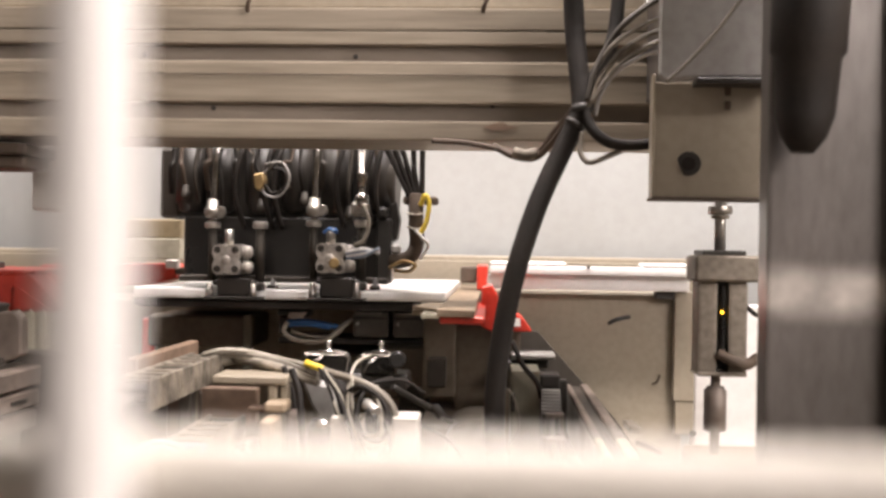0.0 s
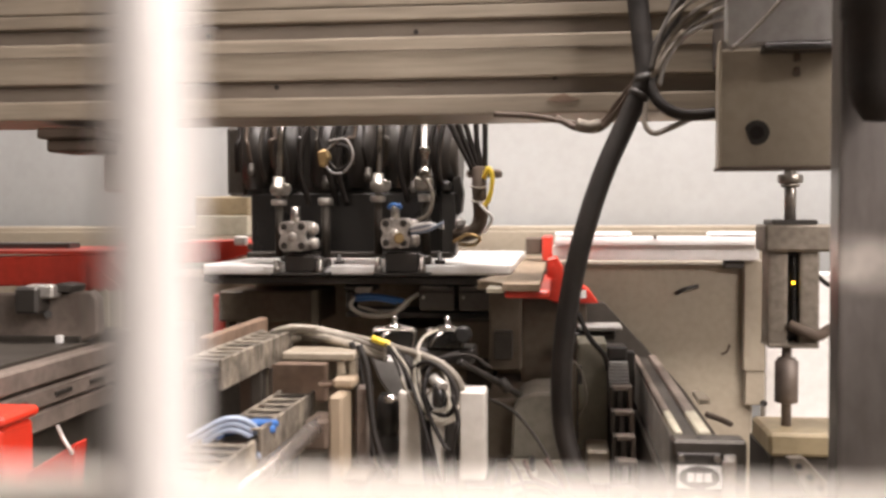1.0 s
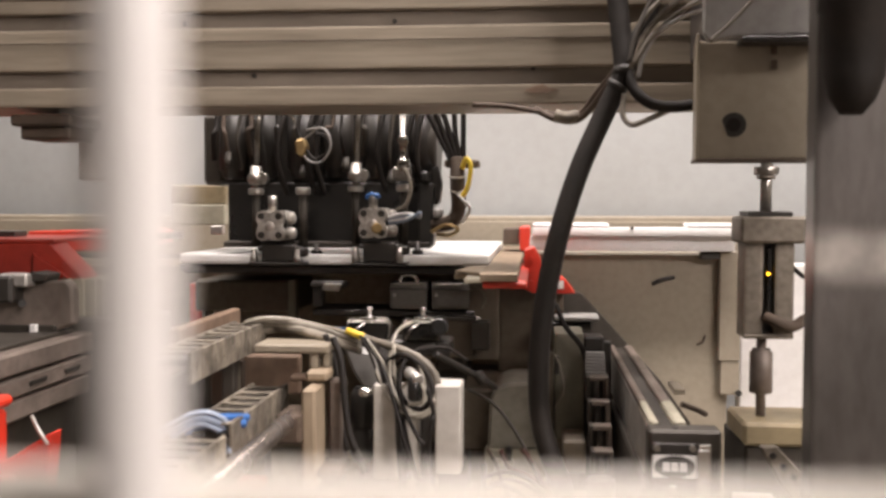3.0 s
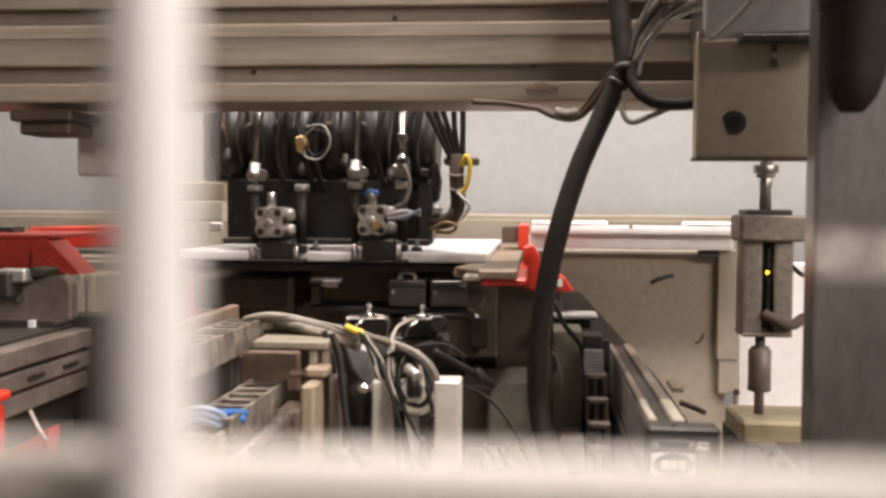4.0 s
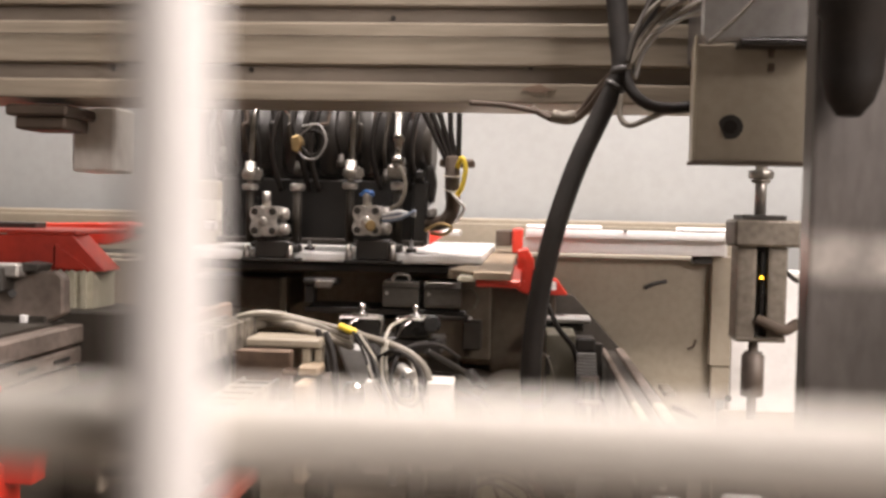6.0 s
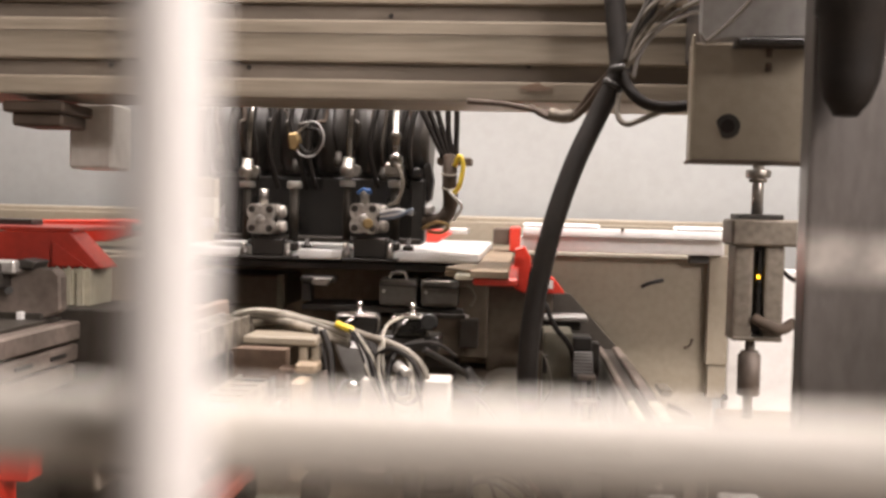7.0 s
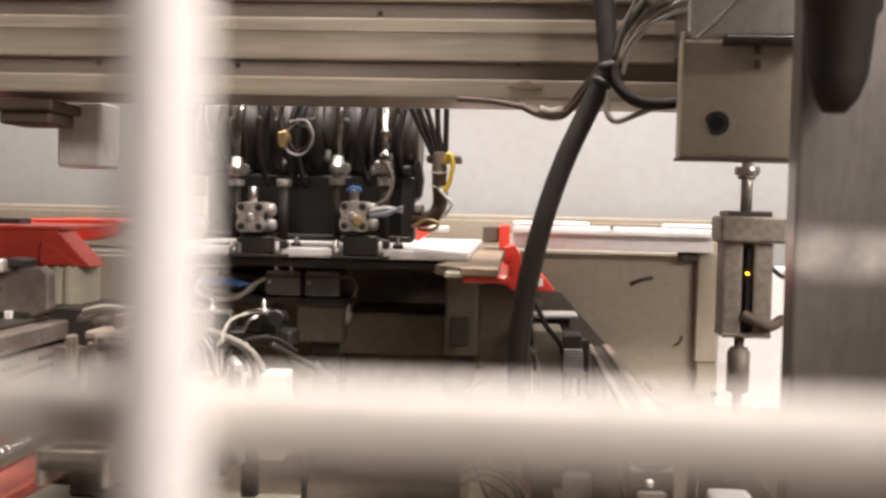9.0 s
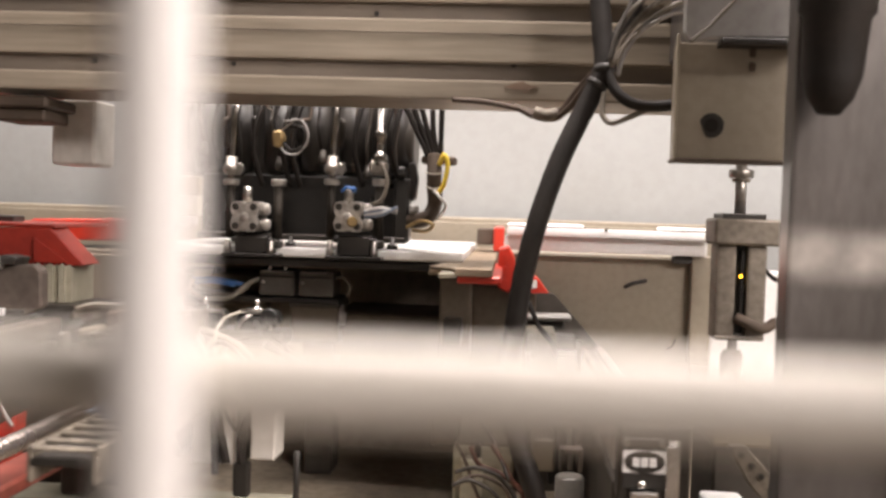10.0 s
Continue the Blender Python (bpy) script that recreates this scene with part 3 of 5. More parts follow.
def cylinder_unit(hx, hz):
    """A compact cylinder with four screws, its ports, its foot and its guide rods, about (hx, hz)."""
    def notched(w, h, notch):
        """A rounded square with a shallow notch in the middle of each side."""
        line = []
        for i in range(64):
            a = 2 * math.pi * i / 64
            ca, sa = math.cos(a), math.sin(a)
            dent = notch if min(abs(ca), abs(sa)) < 0.07 else 0.0
            line.append((hx + (w - dent * (abs(ca) > 0.9)) * math.copysign(abs(ca) ** 0.42, ca), hz + (h - dent * (abs(sa) > 0.9)) * math.copysign(abs(sa) ** 0.42, sa)))
        return line
    c = part("cylinder", prism(notched(0.0222, 0.024, 0.004), "y", 1.556, 1.575), M_CAST, head, "cast aluminium pneumatic cylinder with four dark screws")
    part("rear_flange", prism(notched(0.0226, 0.0244, 0.002), "y", 1.579, 1.62), M_CAST, c)
    part("gasket", rod((hx, 1.573, hz), (hx, 1.581, hz), 0.022, 24), M_BLACK, c)
    for sx in (-1, 1):
        for sz in (-1, 1):
            part("screw_well", lathe_bm(bmesh.new(), (hx + sx * 0.0142, 1.5545, hz + sz * 0.0152), (hx + sx * 0.0142, 1.557, hz + sz * 0.0152), [(0, 0.005), (0.6, 0.0056), (1, 0.0056)], 14), M_BLACK, c)
            part("screw", rod((hx + sx * 0.0142, 1.5525, hz + sz * 0.0152), (hx + sx * 0.0142, 1.5565, hz + sz * 0.0152), 0.003, 8), M_DARK, c)
    part("hub", lathe_bm(bmesh.new(), (hx, 1.553, hz - 0.001), (hx, 1.5565, hz - 0.001), [(0, 0.003), (0.3, 0.006), (0.7, 0.0075), (1, 0.0085)], 18), M_CAST, c)
    part("side_port", lathe_bm(bmesh.new(), (hx + 0.018, 1.585, hz - 0.0115), (hx + 0.036, 1.585, hz - 0.0125), [(0, 0.0105), (0.6, 0.0105), (0.85, 0.0095), (1, 0.006)], 14), M_CAST, c)
    part("side_port", lathe_bm(bmesh.new(), (hx + 0.018, 1.585, hz + 0.0115), (hx + 0.035, 1.585, hz + 0.0125), [(0, 0.0105), (0.6, 0.0105), (0.85, 0.0095), (1, 0.006)], 14), M_CAST, c)
    part("stem", rod((hx - 0.004, 1.59, hz + 0.022), (hx - 0.004, 1.59, hz + 0.048), 0.0075, 14), M_STEEL, c)
    sole_z = 1.0085
    f = part("foot", box(hx - 0.018, hx + 0.036, 1.57, 1.598, sole_z + 0.004, hz - 0.03, 0.003), M_BLACK, head)
    part("sole", box(hx - 0.035, hx + 0.054, 1.555, 1.599, sole_z, sole_z + 0.0045, 0.001), M_BLACK, f)
    part("shoulder", box(hx - 0.026, hx + 0.044, 1.572, 1.598, hz - 0.042, hz - 0.033, 0.003), M_BLACK, f)
    for ex in (-0.028, 0.042):
        part("spring_pin", lathe_bm(bmesh.new(), (hx + ex, 1.565, sole_z + 0.004), (hx + ex, 1.565, hz - 0.038), [(0, 0.0062), (0.45, 0.0062), (0.5, 0.0045), (1, 0.0045)], 12), M_STEEL, f)
    part("side_clip", box(hx + 0.04, hx + 0.056, 1.57, 1.59, hz - 0.05, hz - 0.036, 0.003), M_BLACK, f)
    part("adjuster", lathe_bm(bmesh.new(), (hx + 0.068, 1.59, sole_z + 0.018), (hx + 0.068, 1.59, hz - 0.03), [(0, 0.0085), (0.35, 0.0085), (0.4, 0.004), (1, 0.004)], 10), M_BLACK, f)
    g = part("guide_rod", rod((hx + 0.044, 1.6, hz - 0.034), (hx + 0.044, 1.6, hz + 0.06), 0.0075, 14), M_DARK, head)
    part("collar", rod((hx + 0.044, 1.6, hz + 0.05), (hx + 0.044, 1.6, hz + 0.062), 0.0125, 14, 0.002), M_ALU, g)
    g = part("guide_rod", rod((hx - 0.034, 1.6, hz - 0.034), (hx - 0.034, 1.6, hz + 0.06), 0.0065, 14), M_DARK, head)
    part("collar", rod((hx - 0.034, 1.6, hz + 0.05), (hx - 0.034, 1.6, hz + 0.06), 0.013, 14, 0.002), M_ALU, g)
    t = part("air_pipe", tube([(hx - 0.033, 1.595, hz + 0.06), (hx - 0.031, 1.595, hz + 0.1), (hx - 0.03, 1.6, hz + 0.16), (hx - 0.03, 1.63, hz + 0.21)], 0.0058, 14), M_PIPE, head, "chromed air pipe")
    part("elbow", lathe_bm(bmesh.new(), (hx - 0.033, 1.59, hz + 0.066), (hx - 0.031, 1.59, hz + 0.096), [(0, 0.009), (0.2, 0.013), (0.5, 0.013), (0.55, 0.01), (1, 0.009)], 14), M_STEEL, t)
    part("nut", rod((hx - 0.02, 1.583, hz + 0.076), (hx - 0.02, 1.595, hz + 0.076), 0.0105, 6, 0.001), M_STEEL, t)
    for k, off in enumerate((0.012, 0.06, 0.075)):
        part("air_hose", tube([(hx + off, 1.62, hz + 0.05), (hx + off - 0.012, 1.605, hz + 0.11), (hx + off - 0.004, 1.61, hz + 0.17), (hx + off + 0.01, 1.64, hz + 0.215)], 0.0045, 10), M_RUBBER, head)
for cx, cz in ((-0.4215, 1.55, 1.0713)[::2], (-0.2568, 1.55, 1.0761)[::2]):
    cylinder_unit(cx, cz)
hx, _, hz = (-0.2115, 1.58, 1.2057)
ff = part("hose_fitting", lathe_bm(bmesh.new(), (hx, 1.58, hz - 0.055), (hx, 1.58, hz + 0.045), [(0, 0.006), (0.1, 0.012), (0.25, 0.012), (0.28, 0.006), (0.5, 0.006), (0.52, 0.01), (0.62, 0.01), (0.64, 0.006), (1, 0.006)], 14), M_PIPE, head, "chromed hose fitting")
part("rocker", box(hx - 0.016, hx + 0.012, 1.57, 1.6, hz - 0.062, hz - 0.04, 0.004), M_STEEL, ff)
part("coil_hose", tube([(-0.3666, 1.58, 1.2247), (-0.338, 1.575, 1.2259), (-0.3252, 1.57, 1.2004), (-0.341, 1.575, 1.1739), (-0.3669, 1.58, 1.1769), (-0.3744, 1.585, 1.2044), (-0.3528, 1.58, 1.2246)], 0.0018, 10), M_PALEGREY, head)
part("coil_hose", tube([(-0.3614, 1.585, 1.2179), (-0.3368, 1.582, 1.2148), (-0.3333, 1.578, 1.1902), (-0.3535, 1.582, 1.1778), (-0.3689, 1.585, 1.1926)], 0.0026, 10), M_RUBBER, head)
part("brass_valve", prism([(-0.3855, 1.57, 1.208)[::2], (-0.3708, 1.57, 1.2114)[::2], (-0.3654, 1.57, 1.1971)[::2], (-0.3728, 1.57, 1.1809)[::2], (-0.3829, 1.57, 1.1846)[::2]], "y", 1.575, 1.6, 0.003), M_BRASS, head)
part("blue_plug", tube([(-0.27, 1.575, 1.1161), (-0.26, 1.57, 1.1223), (-0.25, 1.575, 1.117), (-0.251, 1.57, 1.1223)], 0.0028, 10), M_BLUE, head)
part("grey_tube", tube([(-0.2076, 1.57, 1.1624), (-0.1971, 1.565, 1.1355), (-0.2034, 1.565, 1.1071), (-0.2203, 1.57, 1.0964)], 0.0032, 10), M_GREYC, head)
for k, line in enumerate([[(-0.23, 1.55, 1.077), (-0.2026, 1.545, 1.0806), (-0.1772, 1.54, 1.093)], [(-0.23, 1.55, 1.0796), (-0.2026, 1.545, 1.0841), (-0.1777, 1.544, 1.0903)], [(-0.23, 1.55, 1.0823), (-0.2026, 1.545, 1.0876), (-0.1782, 1.548, 1.0876)], [(-0.23, 1.55, 1.0849), (-0.2026, 1.545, 1.0912), (-0.1786, 1.552, 1.085)]]):
    part("air_tube", tube(line, 0.0028, 8), M_WHITEP if k % 2 else M_PBLUE, head)
part("brass_plug", rod((-0.2464, 1.535, 1.0684), (-0.2504, 1.56, 1.0679), 0.0085, 12, 0.002), M_BRASS, head)
# cable bundle at the head's side
bund = part("cable_bracket", box(-0.1476, -0.0914, 1.6, 1.64, 1.165, 1.1776, 0.003), M_BROWN, head)
for line in [[(-0.1749, 1.6, 1.2537), (-0.1567, 1.6, 1.2175), (-0.1367, 1.6, 1.1768)], [(-0.1622, 1.6, 1.2536), (-0.1476, 1.6, 1.2175), (-0.1312, 1.6, 1.1768)], [(-0.1494, 1.6, 1.2535), (-0.1385, 1.6, 1.2174), (-0.1258, 1.6, 1.1768)], [(-0.1313, 1.6, 1.2534), (-0.1295, 1.6, 1.2174), (-0.1222, 1.6, 1.1768)], [(-0.1168, 1.6, 1.2532), (-0.1168, 1.6, 1.2173), (-0.1167, 1.6, 1.1767)]]:
    part("cable", tube(line, 0.0045, 10), M_RUBBER, bund)
part("loom", tube([(-0.1258, 1.6, 1.1795), (-0.125, 1.59, 1.1359), (-0.1239, 1.6, 1.0999), (-0.1367, 1.6, 1.0773), (-0.1642, 1.62, 1.0724)], 0.0118, 14, 8, 0.08), M_BROWN, bund)
part("yellow_lead", tube([(-0.1174, 1.585, 1.1626), (-0.1099, 1.58, 1.1784), (-0.1035, 1.578, 1.1623), (-0.1088, 1.578, 1.1312), (-0.1179, 1.58, 1.1178)], 0.0038, 10), M_YELLOW, bund)
part("white_lead", tube([(-0.124, 1.578, 1.1223), (-0.1149, 1.575, 1.1124), (-0.1045, 1.58, 1.0982), (-0.1174, 1.585, 1.0766)], 0.0025, 8), M_WHITEP, bund)
part("sensor_plug", box(-0.1655, -0.15, 1.6, 1.625, 1.084, 1.1, 0.004), M_PALEGREY, bund)
part("copper_lead", tube([(-0.1677, 1.6, 1.0618), (-0.1449, 1.59, 1.0729), (-0.1246, 1.585, 1.0676), (-0.1358, 1.59, 1.0567), (-0.1585, 1.6, 1.0582)], 0.003, 8), M_BRASS, bund)

# ---- control box, cylinder and column ----
cb = thing("control_box", (0.2487, 1.2, 1.156), "cream enamelled metal control box hanging from the gantry", "box")
part("housing", box(0.1793, 0.3231, 1.15, 1.185, 1.1555, 1.2873, 0.003, 2), M_CREAM, cb)
part("bottom_lip", box(0.1782, 0.3245, 1.147, 1.19, 1.1522, 1.156, 0.001), M_BROWN, cb)
part("left_edge", box(0.1775, 0.1806, 1.147, 1.16, 1.1545, 1.2954, 0.001), M_CREAM, cb)
part("hole", rod((0.2189, 1.148, 1.1934), (0.2204, 1.156, 1.194), 0.0137, 24), M_BLACK, cb)
part("grommet", rod((0.2184, 1.1455, 1.1932), (0.2193, 1.15, 1.1935), 0.0078, 12), M_RUBBER, cb)
part("vent_slot", box(0.222, 0.3144, 1.122, 1.152, 1.2805, 1.2875, 0.001), M_BLACK, cb)
for ly_ in (1.276, 1.26):
    part("mark", box(0.258, 0.265, 1.1455, 1.149, ly_ - 0.005, ly_ + 0.005, 0.001), M_BROWN, cb)
part("cover_plate", prism([(0.1809, 1.5), (0.2977, 1.5), (0.2986, 1.13, 1.2893)[::2], (0.2144, 1.13, 1.2882)[::2], (0.1877, 1.13, 1.2825)[::2], (0.1815, 1.13, 1.2924)[::2]], "y", 1.128, 1.14, 0.002), M_PALEGREY, cb, "grey sheet-metal cover")
part("cover_fold", tube([(0.1883, 1.127, 1.283), (0.2134, 1.127, 1.3059), (0.246, 1.127, 1.343), (0.28, 1.127, 1.39)], 0.0022, 8), M_GREYC, cb)
part("hanger", box(0.2, 0.34, 1.2, 1.35, 1.29, 1.5, 0.004), M_COLUMN, cb)

ac = thing("air_cylinder", (0.2918, 1.3, 0.9347), "upright pneumatic cylinder with sensor light on a beige base", "cylinder")
RX = (0.2893, 1.3, 1.1285)[0]
def zz(y, d=1.3):
    return 1.1 - d * (y - 370.5) / 1795
part("piston_rod", rod((RX, 1.3, zz(382)), (RX, 1.3, zz(284)), 0.0072, 18), M_STEEL, ac)
part("lock_nut", rod((RX, 1.3, zz(312)), (RX, 1.3, zz(297)), 0.0155, 6, 0.0015), M_STEEL, ac)
part("washer", rod((RX, 1.3, zz(319)), (RX, 1.3, zz(313)), 0.0115, 18, 0.001), M_DULLALU, ac)
part("flange", box(RX - 0.027, RX + 0.027, 1.272, 1.33, zz(384), zz(375), 0.001), M_BLACK, ac)
part("bracket", box(RX - 0.036, RX + 0.09, 1.27, 1.335, zz(430), zz(384), 0.003), M_DULLALU, ac)
for dx in (-0.0165, 0.0215):
    part("barrel", box(RX + dx - 0.0135, RX + dx + 0.0105, 1.28, 1.325, zz(592), zz(430), 0.004, 2), M_DULLALU, ac)
part("sensor_groove", box(RX - 0.008, RX + 0.01, 1.296, 1.32, zz(585), zz(430), 0.001), M_BLACK, ac)
part("sensor", box(RX + 0.0005, RX + 0.0065, 1.286, 1.298, zz(560), zz(440), 0.001), M_BLACKGLOSS, ac)
part("led", rod(((0.2904, 1.28, 1.0195)[0], 1.2835, zz(484)), ((0.2904, 1.28, 1.0195)[0], 1.287, zz(484)), 0.0018, 10), M_LED, ac)
part("clip", tube([(RX - 0.004, 1.28, zz(556)), (RX + 0.012, 1.272, zz(566)), (RX + 0.03, 1.28, zz(574)), (RX + 0.05, 1.3, zz(565))], 0.007, 10), M_BROWN, ac)
part("sensor_lead", tube([(RX + 0.03, 1.29, zz(470)), (RX + 0.045, 1.285, zz(488)), (RX + 0.065, 1.3, zz(484))], 0.003, 8), M_RUBBER, ac)
part("end_cap", box(RX - 0.03, RX + 0.032, 1.278, 1.328, zz(596), zz(588), 0.002), M_DULLALU, ac)
part("lower_rod", rod((RX - 0.003, 1.3, zz(740)), (RX - 0.003, 1.3, zz(595)), 0.0062, 16), M_GREYB, ac)
part("coupler", lathe_bm(bmesh.new(), (RX - 0.003, 1.3, zz(696)), (RX - 0.003, 1.3, zz(616)), [(0, 0.009), (0.03, 0.0145), (0.92, 0.0145), (0.95, 0.0115), (1, 0.0115)], 8), M_GREYB, ac)
base = part("base", box(RX - 0.034, RX + 0.11, 1.25, 1.36, zz(775), zz(735), 0.004), M_OCHRE, ac)
part("base_foot", box(RX - 0.03, RX + 0.1, 1.26, 1.4, 0.62, zz(775), 0.004), M_DARK, ac)
lv = part("lever", prism([(0.2537, 0.8302), (0.2727, 0.8311), (0.312, 0.789), (0.318, 0.755), (0.302, 0.76), (0.276, 0.79)], "y", 1.15, 1.162, 0.0015), M_DUST, ac, "dusty drilled lever")
for bx, bz in ((0.2675, 0.8205), (0.2795, 0.8085), (0.291, 0.7965), (0.303, 0.781)):
    part("drill_hole", rod((bx, 1.1485, bz), (bx, 1.153, bz), 0.0038, 10), M_BLACK, lv)
part("lever_mount", box(0.2336, 0.2818, 1.163, 1.21, 0.62, 0.7625, 0.003), M_WHITEP, ac)

col = thing("steel_column", (0.33, 0.98, 0), "brushed steel machine column with a black hand motor", "column")
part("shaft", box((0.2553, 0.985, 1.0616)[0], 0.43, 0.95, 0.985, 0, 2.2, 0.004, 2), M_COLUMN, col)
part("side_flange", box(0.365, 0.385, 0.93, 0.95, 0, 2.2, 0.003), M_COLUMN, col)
part("motor", lathe_bm(bmesh.new(), (0.272, 0.905, 1.182), (0.284, 0.905, 1.46), [(0, 0.01), (0.05, 0.02), (0.12, 0.026), (0.3, 0.029), (0.32, 0.033), (1, 0.036)], 24), M_RUBBER, col)

# ---- hoses before the beam ----
bh = thing("black_hose", (0.054, 1.18, 0.6917), "thick black corrugated hose hanging before the gantry beam", "hose")
part("sleeve", tube([(0.0905, 1.24, 1.4352), (0.095, 1.24, 1.3673), (0.1, 1.23, 1.311), (0.1022, 1.22, 1.2636), (0.0811, 1.22, 1.2153), (0.0514, 1.21, 1.1473), (0.0261, 1.2, 1.0663), (0.0103, 1.2, 0.985), (0.0038, 1.2, 0.9169), (0.0054, 1.2, 0.8554), (0.0163, 1.19, 0.81), (0.0337, 1.18, 0.7656), (0.054, 1.18, 0.6917)], 0.0126, 18, 8, 0.02), M_RUBBER, bh)
for a, b in (((0.1016, 1.221, 1.2678), (0.1028, 1.219, 1.2594)), ((0.0969, 1.219, 1.2488), (0.0936, 1.219, 1.2434))):
    part("cable_tie", rod(a, b, 0.0138, 16, 0.001), M_BLACK, bh)
single("black_cable", tube([(0.1027, 1.22, 1.2891), (0.1108, 1.21, 1.2475), (0.131, 1.2, 1.2242), (0.1605, 1.2, 1.2193), (0.193, 1.2, 1.2229)], 0.0068, 12), M_RUBBER, "black cable looping from the hose to the control box", "cable")
single("black_cable", tube([(0.1094, 1.225, 1.2642), (0.1145, 1.225, 1.2965), (0.1334, 1.23, 1.3307), (0.146, 1.24, 1.38), (0.152, 1.25, 1.5)], 0.0088, 12), M_RUBBER, "black cable tied to the thick hose", "cable")
for k, line in enumerate([[(0.1088, 1.19, 1.2634), (0.1128, 1.193, 1.2881), (0.122, 1.196, 1.3166), (0.1432, 1.19, 1.3425), (0.1871, 1.193, 1.3682), (0.245, 1.196, 1.387)], [(0.1101, 1.19, 1.266), (0.1193, 1.193, 1.2925), (0.1337, 1.196, 1.3145), (0.1587, 1.19, 1.3383), (0.1937, 1.193, 1.3551), (0.2516, 1.196, 1.3675)], [(0.1127, 1.19, 1.2699), (0.1271, 1.193, 1.2937), (0.1467, 1.196, 1.3136), (0.1716, 1.19, 1.3328), (0.2002, 1.193, 1.3446), (0.2519, 1.196, 1.3507)], [(0.1167, 1.19, 1.2528), (0.1233, 1.193, 1.2781), (0.139, 1.196, 1.3032), (0.1589, 1.19, 1.3175), (0.1875, 1.193, 1.3292), (0.2457, 1.196, 1.3352)], [(0.1075, 1.19, 1.27), (0.1153, 1.193, 1.3031), (0.1297, 1.196, 1.3348), (0.152, 1.19, 1.3644), (0.1933, 1.193, 1.394), (0.2447, 1.196, 1.4128)]]):
    single("grey_cable", tube(line, (0.0028, 0.0034, 0.003, 0.0026, 0.0036)[k], 10), (M_GREYC, M_DUST, M_GREYC, M_PALEGREY, M_DARK)[k], "grey cable of the bundle above the control box", "cable", "", "cable bundle")
single("grey_cable", tube([(0.1029, 1.21, 1.2356), (0.1013, 1.205, 1.2104), (0.1115, 1.2, 1.1985), (0.1312, 1.2, 1.205), (0.1612, 1.205, 1.2185)], 0.0034, 10), M_GREYC, "thin grey cable loop under the control box cable", "cable")
single("brown_cable", tube([(0.0951, 1.25, 1.2678), (0.0768, 1.31, 1.2493), (0.0613, 1.33, 1.2289), (0.0429, 1.33, 1.2202), (0.0059, 1.335, 1.2269), (-0.039, 1.34, 1.2353), (-0.086, 1.345, 1.2385)], 0.0037, 10), M_BROWN, "dusty brown cable along the beam's lower edge", "cable")
single("brown_cable", tube([(0.0925, 1.25, 1.2595), (0.0706, 1.3, 1.2302), (0.0514, 1.32, 1.2148), (0.0244, 1.325, 1.2169), (-0.003, 1.34, 1.232)], 0.0044, 10), M_BROWN, "sagging dusty brown cable with a joint", "cable")
single("cable_joint", tube([(0.0243, 1.322, 1.2218), (0.0389, 1.318, 1.2177), (0.0528, 1.32, 1.2207)], 0.0081, 10), M_DUST, "lumpy taped cable joint under the beam", "cable")

# ---- linear module and cable chain beside it ----
lm = thing("linear_module", (0.15, 1.3, 0.62), "aluminium linear drive module with a black label plate", "linear drive")
LX0, _, LZ = (0.1219, 1.08, 0.8668)
LX1 = (0.199, 1.08, 0.8684)[0]
part("body", box(LX0 + 0.002, LX0 + 0.044, 1.09, 1.7, LZ - 0.07, LZ - 0.006, 0.003), M_ALU, lm)
part("left_rail", box(LX0 + 0.002, LX0 + 0.011, 1.092, 1.21, LZ - 0.008, LZ + 0.003, 0.002), M_PALE, lm)
part("left_rail", box(LX0 + 0.002, LX0 + 0.011, 1.2105, 1.7, LZ - 0.008, LZ + 0.003, 0.002), M_GREYB, lm)
part("belt", box(LX0 + 0.012, LX0 + 0.026, 1.092, 1.7, LZ - 0.008, LZ - 0.001, 0.001), M_DARK, lm)
part("right_rail", box(LX0 + 0.027, LX0 + 0.041, 1.092, 1.21, LZ - 0.008, LZ + 0.003, 0.002), M_PALE, lm)
part("right_rail", box(LX0 + 0.027, LX0 + 0.041, 1.2105, 1.7, LZ - 0.008, LZ + 0.003, 0.002), M_GREYB, lm)
part("end_plate", box(LX0 - 0.003, LX1 - 0.004, 1.06, 1.092, LZ - 0.08, LZ, 0.003), M_DARK, lm)
nm = part("name_plate", box(LX0 + 0.001, LX1 - 0.031, 1.056, 1.061, LZ - 0.066, LZ - 0.013, 0.001), M_BLACK, lm, "black plate with a white oval")
cx, cz = (LX0 * 2 + LX1 - LX0 - 0.03) / 2, LZ - 0.037
part("field", box(cx - 0.0225, cx + 0.0225, 1.0545, 1.0562, cz - 0.0115, cz + 0.0115, 0), M_WHITEP, nm)
part("oval_field", prism([(cx + 0.021 * math.cos(a), cz + 0.0115 * math.sin(a)) for a in (2 * math.pi * i / 28 for i in range(28))], "y", 1.0535, 1.055), M_BLACK, nm)
for k in range(3):
    part("bar", box(cx - 0.0125 + 0.0088 * k, cx - 0.0052 + 0.0088 * k, 1.0525, 1.0537, cz - 0.0045, cz + 0.0045, 0), M_WHITEP, nm)
for sx in (0.005, 0.042):
    part("screw", rod((LX0 + sx, 1.052, LZ - 0.018), (LX0 + sx, 1.058, LZ - 0.018), 0.0035, 10), M_STEEL, lm)
part("side_channel", box(LX1 - 0.029, LX1 - 0.016, 1.056, 1.062, LZ - 0.075, LZ - 0.014, 0.001), M_CHROME, lm)
part("bracket", box(LX0 - 0.004, LX1, 1.1, 1.6, 0.62, LZ - 0.07, 0.002), M_DARK, lm)

